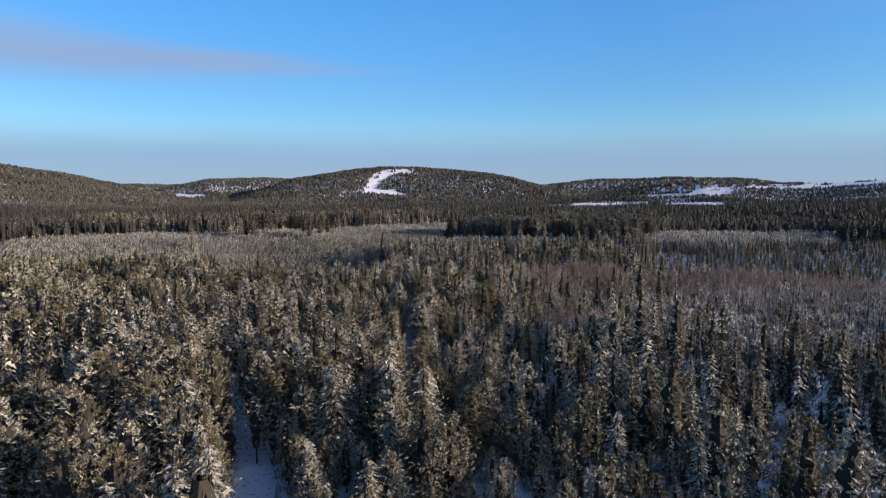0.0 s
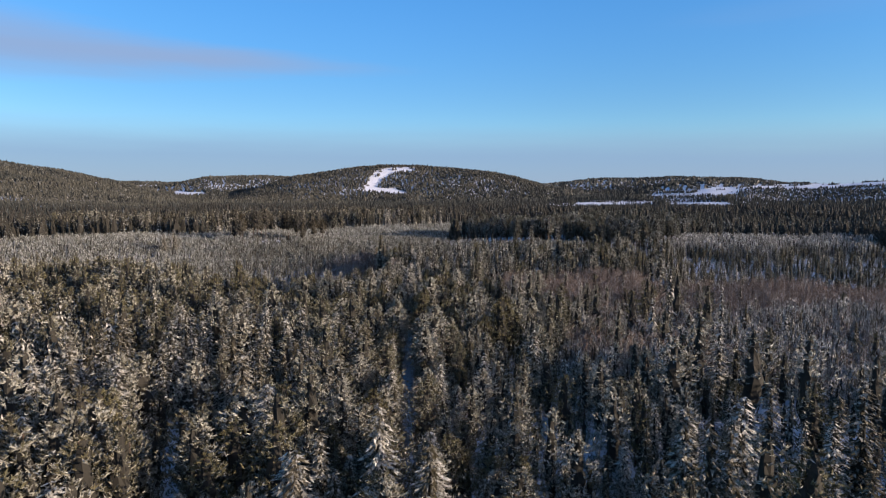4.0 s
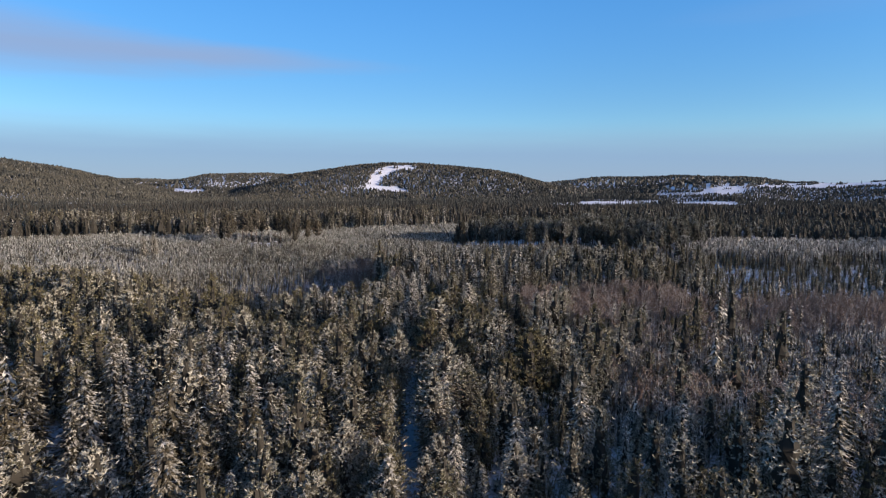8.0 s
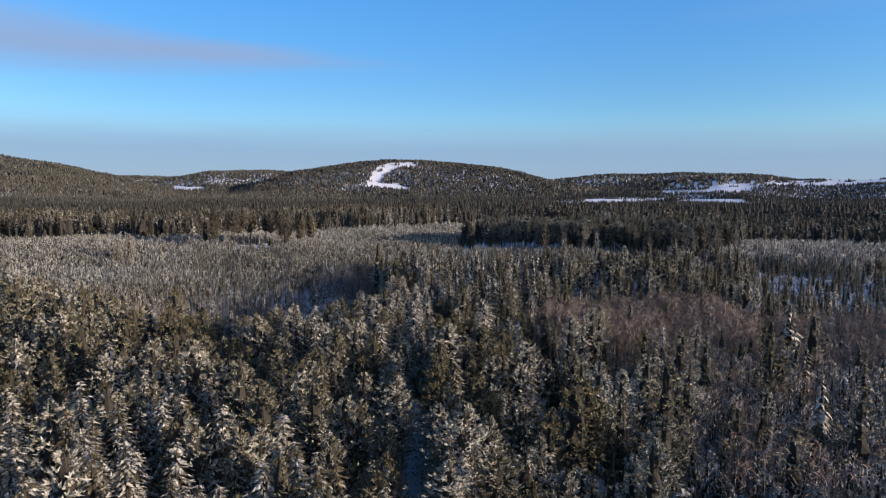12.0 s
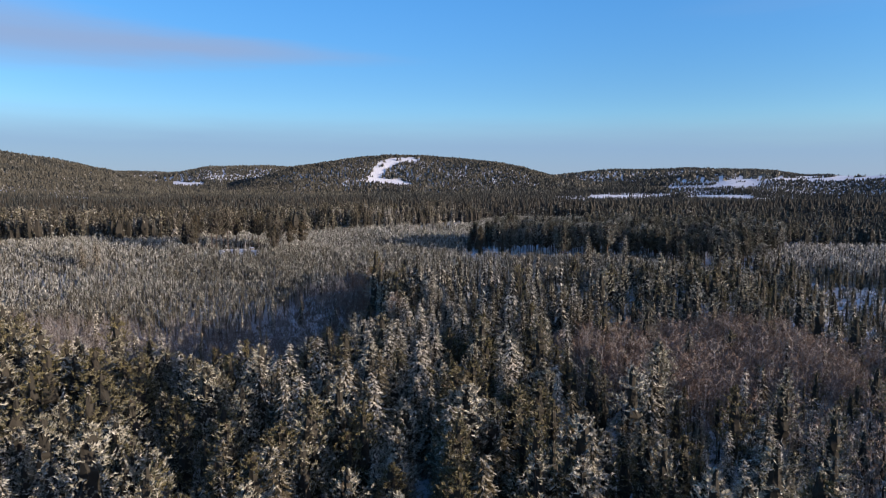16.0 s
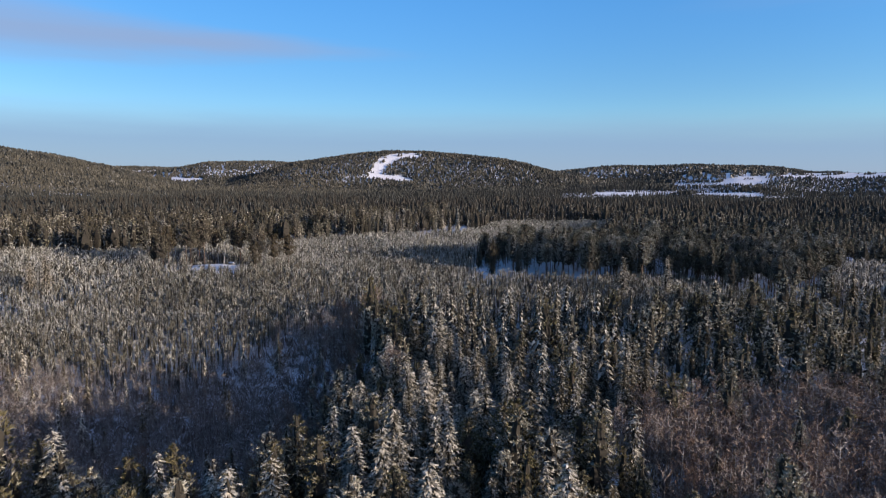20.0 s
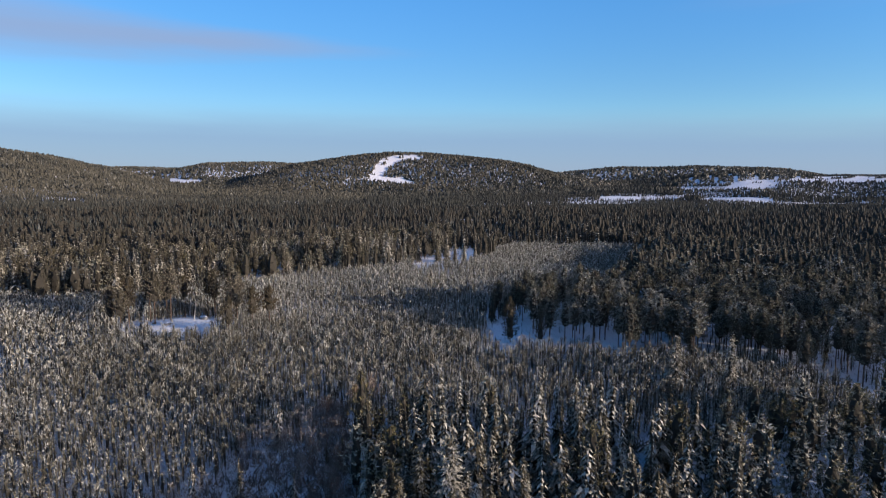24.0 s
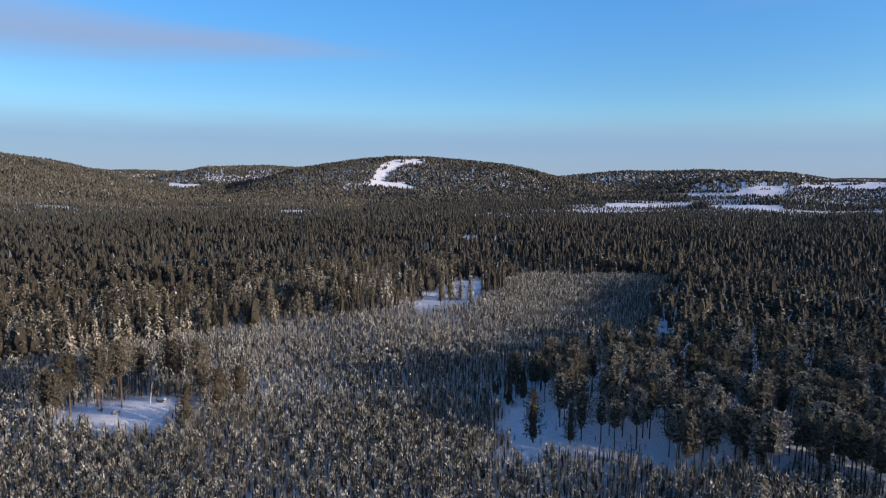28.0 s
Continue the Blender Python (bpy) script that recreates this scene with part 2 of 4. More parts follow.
ROAD = [(6, 0), (-31, 68), (-48, 100), (-76, 132), (-130, 165)]
TRAIL = [(-1, 10), (-11.8, 71), (-19.5, 116), (-27, 164), (-28, 178)]
BIRCH_HOLLOW = [(-150, 238), (-128, 222), (-105, 206), (-75, 199), (-57, 202), (-50, 222), (-55, 262), (-61, 293), (-84, 273), (-104, 262), (-130, 256), (-150, 248)]
BIRCH_RIGHT = [(-8, 205), (70, 197), (124, 204), (128, 232), (57, 246), (0, 243), (-10, 225)]
FROSTED_FAR = [(63, 314), (100, 309), (170, 328), (177, 373), (97, 372), (76, 335)]
FROSTED_RIGHT = [(9, 130), (110, 120), (140, 195), (10, 198)]
THICKET = [(-190, 240), (-150, 248), (-130, 256), (-104, 262), (-84, 273), (-61, 293), (-49, 293), (-20, 291), (10, 295), (40, 300), (64, 305), (39, 328), (16, 335), (-36, 335), (-41, 375), (-13, 409),
           (12, 424), (23, 481), (51, 552), (58, 596), (-39, 587), (-48, 529), (-92, 468), (-134, 447), (-163, 413), (-188, 387), (-268, 356), (-309, 286)]
PINE_STAND = [(-29, 347), (-9, 338), (14, 331), (41, 322), (65, 315), (77, 342), (95, 375), (181, 378), (261, 357), (225, 569), (53, 560), (23, 463), (12, 424), (-13, 409), (-30, 375)]
FAR_CLEARING = [(-97, 494), (-80, 532), (-74, 568), (-48, 595), (-45, 575), (-56, 534), (-55, 485), (-79, 470)]
SKI_RUN = [(-573, 2372), (-577, 2434), (-566, 2539), (-557, 2569), (-520, 2629), (-483, 2690), (-405, 2690), (-415, 2587), (-462, 2588), (-501, 2532), (-531, 2445), (-530, 2416),
           (-461, 2430), (-400, 2401), (-403, 2371), (-535, 2382)]
VALLEY_FIELD = [(171, 1735), (193, 1870), (310, 1885), (415, 1868), (390, 1762), (283, 1749)]
VALLEY_FIELD_EAST = [(415, 1745), (454, 1835), (595, 1764), (526, 1592), (458, 1681)]
RISE_FIELDS = [[(464, 2118), (511, 2143), (597, 2117), (583, 2075)], [(559, 1998), (629, 2120), (742, 2090), (677, 1955), (613, 1937)], [(752, 2067), (788, 2122), (1000, 2100), (1250, 2060), (1210, 1960), (960, 2015)]]
MID_FIELDS = [[(20, 1041), (63, 1054), (127, 1012), (137, 1066), (60, 1085)], [(-103, 850), (-76, 854), (-73, 808), (-97, 795)], [(-61, 848), (-23, 873), (-23, 838), (-59, 812)],
              [(-1501, 2635), (-1348, 2626), (-1327, 2567), (-1460, 2546)], [(-525, 1418), (-456, 1444), (-393, 1258), (-477, 1299)]]
CLEARINGS = [(-133, 347, 19, 13, 10), (-33, 352, 7, 18, 0), (21, 435, 4, 22, -8)]


def opening(x, y):
    az, r = azr(x, y)
    o = (inside(x, y, SKI_RUN) & (clump(x, y, 13, 1.1) < 0.7)) | inside(x, y, FAR_CLEARING)
    for c in CLEARINGS:
        o |= oval(x, y, *c)
    # snow fields in the valley and on the rise behind it, with trees left standing in them
    for field in [VALLEY_FIELD, VALLEY_FIELD_EAST] + MID_FIELDS:
        o |= zone(x, y, field)
    for field in RISE_FIELDS:
        o |= zone(x, y, field) & (clump(x, y, 17, 0.4) < 0.6)
    o |= (r > 1690) & (r < 1820) & (az > 24) & (az < 31) & (np.sin(az * 3.0 + r / 160) + 0.5 * np.sin(az * 7.7 - r / 60) > 0.25)
    o |= (r > 2262) & (r < 2900) & (az > 22.5 + 1.4 * clump(x, y, 55, 0.3)) & (az < 36) & (clump(x, y, 33, 2.2) < 0.62)
    o |= (r > 2180) & (r < 2440) & (az > 9) & (az < 22) & (np.sin(az * 4.3 + r / 90) + 0.6 * np.sin(az * 9.1 - r / 37) > 0.75)
    return o


def build_ground():
    az = np.concatenate([np.linspace(-180, -52, 33)[:-1], np.linspace(-52, 44, 289), np.linspace(44, 180, 35)[1:-1]])
    rad = np.concatenate([np.linspace(6, 700, 100), np.geomspace(712, 4950, 150)])
    A, R = np.meshgrid(np.radians(az), rad)
    X, Y = R * np.sin(A), R * np.cos(A)
    Z = height(X, Y)
    na, nr = len(az), len(rad)
    V = np.concatenate([[[0, 0, float(height(0, 0))]], np.stack([X, Y, Z], -1).reshape(-1, 3)])
    i, j = np.meshgrid(np.arange(nr - 1), np.arange(na), indexing="ij")
    k = (j + 1) % na
    q = np.stack([1 + i * na + j, 1 + i * na + k, 1 + (i + 1) * na + k, 1 + (i + 1) * na + j], -1).reshape(-1, 4)[:, ::-1]
    faces = [tuple(f) for f in q.tolist()] + [(0, 1 + (j + 1) % na, 1 + j)[::-1] for j in range(na)]
    me = bpy.data.meshes.new("ground")
    me.from_pydata(V.tolist(), [], faces)
    me.materials.append(SNOW)
    for p in me.polygons:
        p.use_smooth = True
    me.update()
    return tagged(new("ground", me), "snow-covered forest floor rising into far hills", "ground", kind="structure")


build_ground()


# ---- tree shapes, one metre tall, as arrays of triangles ----
class Shape:
    def __init__(self):
        self.v, self.f, self.m = [], [], []

    def tri(self, a, b, c, mat=0):
        k = len(self.v)
        self.v += [a, b, c]
        self.f.append((k, k + 1, k + 2))
        self.m.append(mat)

    def quad(self, a, b, c, d, mat=0):
        k = len(self.v)
        self.v += [a, b, c, d]
        self.f += [(k, k + 1, k + 2), (k, k + 2, k + 3)]
        self.m += [mat, mat]

    def done(self):
        self.v, self.f, self.m = np.array(self.v, float), np.array(self.f, int), np.array(self.m, int)
        return self

    def only(self, *mats):
        """The faces of some materials alone, numbered anew in that order."""
        s = Shape()
        use = np.isin(self.m, mats)
        s.f, s.m = self.f[use], np.searchsorted(mats, self.m[use])
        keep, inv = np.unique(s.f.ravel(), return_inverse=True)
        s.v, s.f = self.v[keep], inv.reshape(-1, 3)
        return s


def polar(a, r, z):
    return (r * math.cos(a), r * math.sin(a), z)


def stem(s, r0, r1, z0, z1, sides=5, mat=1, lean=(0, 0)):
    for i in range(sides):
        a, b = 2 * math.pi * i / sides, 2 * math.pi * (i + 1) / sides
        p, q = polar(a, r0, z0), polar(b, r0, z0)
        u, w = polar(b, r1, z1), polar(a, r1, z1)
        u, w = (u[0] + lean[0], u[1] + lean[1], z1), (w[0] + lean[0], w[1] + lean[1], z1)
        s.quad(p, q, u, w, mat)


def frond(s, a, z, reach, droop, wide, rnd, blades=1):
    """One hanging bough seen from afar: pointed blades that overlap like shingles and slope outwards."""
    for i in range(blades):
        k0 = 0.75 * i / blades
        k1 = min(1.0, k0 + 0.95 / blades + 0.08)
        a2 = a + rnd.uniform(-0.5, 0.5) / (1 + i)
        w = wide * reach * (1.15 - 0.5 * k1) / (1 + 0.35 * (blades - 1)) * rnd.uniform(0.8, 1.25)
        r0, r1 = reach * k0 + 0.004, reach * k1
        z0, z1 = z + droop * (0.25 - 1.0 * k0), z + droop * (0.25 - 1.25 * k1) - rnd.uniform(0, 0.008)
        dx, dy = math.cos(a2), math.sin(a2)
        cx, cy = r0 * math.cos(a), r0 * math.sin(a)
        tilt = rnd.uniform(-0.6, 0.6) * w
        s.tri((cx - dy * w, cy + dx * w, z0 + tilt), (cx + dx * (r1 - r0), cy + dy * (r1 - r0), z1), (cx + dy * w, cy - dx * w, z0 - tilt))


def bough(s, a, z, reach, droop, rnd, twigs):
    """A hanging bough with short side twigs and a tip that curls up, for trees that come near."""
    for i in range(twigs):
        k = (i + 0.7) / twigs
        side = 1 if i % 2 else -1
        r = reach * (0.15 + 0.80 * k)
        zz = z - droop * k * (1.4 - 0.5 * k)
        ln = (0.020 + 0.09 * reach) * (1.25 - 0.5 * k) * rnd.uniform(0.8, 1.3) * (9 / max(9, twigs)) ** 0.5
        a2 = a + side * rnd.uniform(0.35, 1.0) * (1 - 0.55 * k)
        dx, dy = math.cos(a2), math.sin(a2)
        c = polar(a, r, zz)
        w = ln * rnd.uniform(0.20, 0.30)
        tilt = rnd.uniform(-0.7, 0.7) * w
        drop = ln * rnd.uniform(0.1, 0.75)
        s.tri((c[0] - dy * w, c[1] + dx * w, zz + tilt), (c[0] + dx * ln, c[1] + dy * ln, zz - drop), (c[0] + dy * w, c[1] - dx * w, zz - tilt))


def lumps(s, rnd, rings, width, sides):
    """The dense inside of a crown, coloured dark as its shade: rings of boughs, in and out, up and down."""
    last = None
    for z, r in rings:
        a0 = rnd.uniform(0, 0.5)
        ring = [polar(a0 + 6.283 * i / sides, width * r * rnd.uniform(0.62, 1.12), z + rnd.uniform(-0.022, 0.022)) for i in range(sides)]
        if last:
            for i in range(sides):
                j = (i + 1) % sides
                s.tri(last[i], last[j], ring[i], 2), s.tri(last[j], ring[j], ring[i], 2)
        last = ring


def spruce_shape(seed, whorls, per, width=0.16, twigs=0, low=0.06, trunk=5, blades=1, full=0.62, core=0.5):
    rnd = random.Random(seed)
    s = Shape()
    stem(s, 0.011, 0.002, -0.03, 0.97, trunk)
    for w in range(whorls):
        k = (w + rnd.uniform(-0.2, 0.2)) / whorls
        z = low + (0.985 - low) * (1 - (1 - k) ** 1.05) + 0.02
        reach = width * ((1 - k) ** full) * rnd.uniform(0.78, 1.18) + 0.010
        n = max(3, round(per * (0.55 + 0.6 * (1 - k))))
        a0 = rnd.uniform(0, 6.28)
        for i in range(n):
            a = a0 + 6.283 * i / n + rnd.uniform(-0.25, 0.25)
            rr = reach * rnd.uniform(0.65, 1.2)
            if twigs:
                bough(s, a, z + rnd.uniform(-0.02, 0.02), rr, rr * rnd.uniform(0.3, 0.65), rnd, max(3, round(twigs * (0.45 + 0.6 * (1 - k)))))
            else:
                frond(s, a, z, rr, rr * rnd.uniform(0.30, 0.70) + 0.008, rnd.uniform(0.30, 0.46) * (0.72 if blades > 1 else 1), rnd, blades)
    if whorls > 10:
        rings = [(low, 0.3), (low + 0.06, 1.0), (0.3, 0.85), (0.34, 0.62), (0.55, 0.55), (0.6, 0.38), (0.8, 0.26), (0.93, 0.0)]
    else:
        rings = [(low + 0.05, 1.0), (0.36, 0.75), (0.66, 0.42), (0.93, 0.0)]
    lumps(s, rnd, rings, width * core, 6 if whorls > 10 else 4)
    # leading shoot
    s.tri(polar(0, 0.007, 0.94), polar(2.1, 0.007, 0.94), (0, 0, 1.0))
    s.tri(polar(2.1, 0.007, 0.94), polar(4.2, 0.007, 0.94), (0, 0, 1.0))
    return s.done()


def tuft(s, c, size, rnd, n, outward, slim=0.2):
    """A clump of needles: small blades that fan outwards and up, more or less in the skin of the crown."""
    for i in range(n):
        d = Vector((rnd.gauss(0, 0.7), rnd.gauss(0, 0.7), rnd.gauss(0.6, 0.6))) + outward * 0.8
        d.normalize()
        face = outward + Vector((rnd.gauss(0, 0.35), rnd.gauss(0, 0.35), rnd.gauss(0.15, 0.35)))
        side = d.cross(face).normalized() * size * slim
        ln = size * rnd.uniform(0.75, 1.25)
        s.tri(tuple(c - d * size * 0.15 + side), tuple(c + d * ln), tuple(c - d * size * 0.15 - side))


def pine_shape(seed, limbs, tufts, blades, crown_low=0.2, width=0.17, trunk=5, pointed=0.5, size=0.028, core=0.5, bushy=0.0):
    """A pine: rising limbs, each with clumps of needles along its outer part. bushy: how far the crown is one rounded head."""
    rnd = random.Random(seed)
    s = Shape()
    bend = (rnd.uniform(-0.02, 0.02), rnd.uniform(-0.02, 0.02))
    stem(s, 0.011, 0.003, -0.03, 0.93, trunk, 1, bend)
    h = 1 - crown_low

    def reach_at(k):
        return (math.sin(math.pi * min(1, 0.13 + k * 0.86)) ** (0.75 - 0.2 * bushy)) * (1 - pointed * k)

    steps = 4 if limbs < 15 else 9
    rings = []
    for i in range(steps):
        q = 0.04 + 0.90 * i / (steps - 1)
        rings.append((crown_low + h * q, reach_at(q) * (1.0 if i % 2 or steps < 5 else 0.7)))
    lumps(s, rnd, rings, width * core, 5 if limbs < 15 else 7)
    for i in range(limbs):
        k = (i + rnd.random()) / limbs
        z = crown_low + h * k * 0.93
        a = i * 2.4 + rnd.uniform(-0.5, 0.5)
        reach = width * reach_at(k) * rnd.uniform(0.72, 1.2)
        rise = reach * rnd.uniform(0.15, 0.75)
        root = Vector((bend[0] * z, bend[1] * z, z))
        tip = root + Vector((reach * math.cos(a), reach * math.sin(a), rise))
        if trunk > 4:
            s.tri(tuple(root), tuple(root + Vector((0, 0, 0.010))), tuple(tip), 1)
        for j in range(tufts):
            f = 0.42 + 0.58 * (j + rnd.random()) / tufts
            c = root.lerp(tip, f) + Vector((rnd.gauss(0, 0.16), rnd.gauss(0, 0.16), rnd.gauss(0, 0.12))) * reach
            out = Vector((math.cos(a) * 0.8, math.sin(a) * 0.8, 0.45))
            tuft(s, c, size * rnd.uniform(0.8, 1.3), rnd, blades, out)
    return s.done()


def birch_shape(seed, limbs, twigs, width=0.16, thin=0.007):
    rnd = random.Random(seed)
    s = Shape()
    bend = (rnd.uniform(-0.04, 0.04), rnd.uniform(-0.04, 0.04))
    stem(s, 0.009, 0.002, -0.03, 0.93, 4, 1, bend)
    for i in range(limbs):
        z = 0.22 + 0.68 * (i + rnd.random()) / limbs
        a = i * 2.4 + rnd.uniform(-0.4, 0.4)
        ln = width * (1.25 - z) * rnd.uniform(0.9, 1.5)
        base = Vector((bend[0] * z, bend[1] * z, z))
        tip = base + Vector((math.cos(a) * ln, math.sin(a) * ln, ln * rnd.uniform(0.9, 1.6)))
        s.tri(tuple(base), tuple(base + Vector((0, 0, 0.010))), tuple(tip), 1)
        for j in range(twigs):
            p = base.lerp(tip, rnd.uniform(0.3, 1.0))
            d = Vector((rnd.gauss(0, 0.8), rnd.gauss(0, 0.8), rnd.gauss(0.8, 0.7))).normalized() * rnd.uniform(0.05, 0.12)
            sd = d.cross(Vector((rnd.gauss(0, 1), rnd.gauss(0, 1), 0.3))).normalized() * thin
            s.tri(tuple(p + sd), tuple(p - sd), tuple(p + d))
    return s.done()


def young_shape(seed, blades, size=0.09, width=0.21, slim=0.18, core=0.05):
    """A slim young conifer: fine upright sprays on all sides of a thin stem."""
    rnd = random.Random(seed)
    s = Shape()
    stem(s, 0.011, 0.004, -0.03, 0.88, 3)
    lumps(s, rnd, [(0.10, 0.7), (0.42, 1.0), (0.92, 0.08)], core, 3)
    for i in range(blades):
        k = (i + rnd.random()) / blades
        a = i * 2.4 + rnd.uniform(-0.4, 0.4)
        r = width * (math.sin(math.pi * (0.25 + 0.72 * k)) ** 0.8) * rnd.uniform(0.45, 1.1)
        out = Vector((math.cos(a) * 0.8, math.sin(a) * 0.8, 0.8 + 0.7 * k))
        tuft(s, Vector((r * math.cos(a), r * math.sin(a), 0.05 + 0.86 * k)), size * rnd.uniform(0.7, 1.4), rnd, 1, out, slim)
    return s.done()


def cone_shape(seed, tiers, sides, width):
    """A far conifer: ragged tiers."""
    rnd = random.Random(seed)
    s = Shape()
    for t in range(tiers):
        z0, z1 = 0.04 + 0.9 * t / tiers, min(1.0, 0.12 + 0.9 * (t + 1.35) / tiers) if t < tiers - 1 else 1.0
        r = width * (1 - t / tiers) ** 0.8
        a0 = rnd.uniform(0, 6)
        ring = [polar(a0 + 6.283 * i / sides, r * rnd.uniform(0.5, 1.3), z0 + rnd.uniform(-0.06, 0.06)) for i in range(sides)]
        tip = (rnd.uniform(-0.02, 0.02), rnd.uniform(-0.02, 0.02), z1)
        for i in range(sides):
            s.tri(ring[i], ring[(i + 1) % sides], tip)
    return s.done()


def mesh_of(name, V, F, M, mats, tone=None):
    me = bpy.data.meshes.new(name)
    me.vertices.add(len(V))
    me.vertices.foreach_set("co", np.ascontiguousarray(V, np.float32).ravel())
    me.loops.add(len(F) * 3)
    me.loops.foreach_set("vertex_index", np.ascontiguousarray(F, np.int32).ravel())
    me.polygons.add(len(F))
    me.polygons.foreach_set("loop_start", np.arange(0, len(F) * 3, 3, dtype=np.int32))
    me.polygons.foreach_set("material_index", np.ascontiguousarray(M, np.int32))
    for m in mats:
        me.materials.append(m)
    if tone is not None:
        me.attributes.new("tone", "FLOAT", "POINT").data.foreach_set("value", np.ascontiguousarray(tone, np.float32))
    me.update(calc_edges=True)
    return me


def clump(x, y, size, seed=0.0):
    """Soft patches from -1 to 1, for stands that differ in kind and height."""
    return np.sin(x / size + 1.7 * np.sin(y / size * 0.7 + seed) + seed) * np.cos(y / size * 1.1 + 1.3 * np.sin(x / size * 0.8 - seed))


def stands(x, y, size):
    """From 0 to 1: rimed stands and dark ones, in patches of two sizes."""
    return np.clip(0.5 + 0.30 * clump(x, y, size, 1.3) + 0.22 * clump(x, y, size * 0.37, 0.2), 0, 0.999)


def scatter(name, shapes, x, y, tall, mats, label, category, slim=None, patch=None):
    """Many trees that nobody could count, as one object. patch: the size of stands that share a tone."""
    n = len(x)
    if not n:
        return
    z = height(x, y)
    turn, which, tone = rng.uniform(0, 6.283, n), rng.integers(0, len(shapes), n), rng.random(n)
    if patch:
        tone = np.clip(0.6 * tone + 0.4 * stands(x, y, patch), 0, 0.999)
    slim = rng.uniform(0.9, 1.32, n) if slim is None else slim
    Vs, Fs, Ms, Ts, base = [], [], [], [], 0
    for k, s in enumerate(shapes):
        ids = np.nonzero(which == k)[0]
        if not len(ids):
            continue
        c, sn = np.cos(turn[ids])[:, None], np.sin(turn[ids])[:, None]
        h, w = tall[ids][:, None], (tall * slim)[ids][:, None]
        vx, vy, vz = s.v[:, 0][None], s.v[:, 1][None], s.v[:, 2][None]
        V = np.stack([(vx * c - vy * sn) * w + x[ids][:, None], (vx * sn + vy * c) * w + y[ids][:, None], vz * h + z[ids][:, None]], -1)
        nv = s.v.shape[0]
        F = s.f[None] + (base + np.arange(len(ids)) * nv)[:, None, None]
        Vs.append(V.reshape(-1, 3)), Fs.append(F.reshape(-1, 3)), Ms.append(np.tile(s.m, len(ids))), Ts.append(np.repeat(tone[ids], nv))
        base += nv * len(ids)
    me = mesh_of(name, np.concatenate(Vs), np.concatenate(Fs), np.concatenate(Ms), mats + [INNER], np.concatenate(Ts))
    return tagged(new(name, me), label, category, kind="stuff")


def points(x0, x1, y0, y1, step, jitter=0.55):
    gx, gy = np.meshgrid(np.arange(x0, x1, step), np.arange(y0, y1, step))
    gx, gy = gx.ravel(), gy.ravel()
    return gx + rng.uniform(-jitter, jitter, gx.size) * step, gy + rng.uniform(-jitter, jitter, gx.size) * step


SPRUCE_FINE = [spruce_shape(420 + i, 25, 10, 0.135 + 0.032 * (i % 3), 9, 0.04, 4, 1, 0.62, 0.36) for i in range(6)]
PINE_FINE = [pine_shape(440 + i, 56, 7, 5, 0.08 + 0.06 * (i % 3), 0.215 + 0.03 * (i % 2), 4, 0.44, 0.026, 0.40) for i in range(6)]
SPRUCE_NEAR = [spruce_shape(i, 16, 8, 0.14 + 0.032 * (i % 3), 0, 0.05, 3, 2, 0.66, 0.34) for i in range(6)]
SPRUCE_MID = [spruce_shape(20 + i, 8, 5, 0.15, 0, 0.08, 3, 1, 0.62, 0.5) for i in range(6)]
SPRUCE_FAR = [cone_shape(40 + i, 3, 4, 0.17) for i in range(8)]
PINE_NEAR = [pine_shape(60 + i, 34, 5, 4, 0.10 + 0.06 * (i % 3), 0.215 + 0.03 * (i % 2), 4, 0.44, 0.036, 0.42) for i in range(6)]
PINE_TALL = [pine_shape(160 + i, 28, 5, 3, 0.30 + 0.07 * (i % 3), 0.225, 4, 0.38, 0.040, 0.5, 0.6) for i in range(6)]
PINE_MID = [pine_shape(80 + i, 14, 3, 2, 0.30, 0.22, 3, 0.38, 0.062, 0.66, 0.6) for i in range(6)]
PINE_FAR = [pine_shape(180 + i, 8, 2, 1, 0.28, 0.17, 3, 0.38, 0.085, 0.8, 0.6) for i in range(8)]
BIRCH_NEAR = [birch_shape(100 + i, 14, 9, 0.18, 0.005) for i in range(6)]
YOUNG_FINE = [young_shape(130 + i, 150, 0.055, 0.19, 0.17, 0.05) for i in range(6)]
YOUNG_NEAR = [young_shape(120 + i, 66, 0.078) for i in range(8)]
YOUNG_MID = [young_shape(140 + i, 28, 0.115, 0.20, 0.18, 0.05) for i in range(8)]

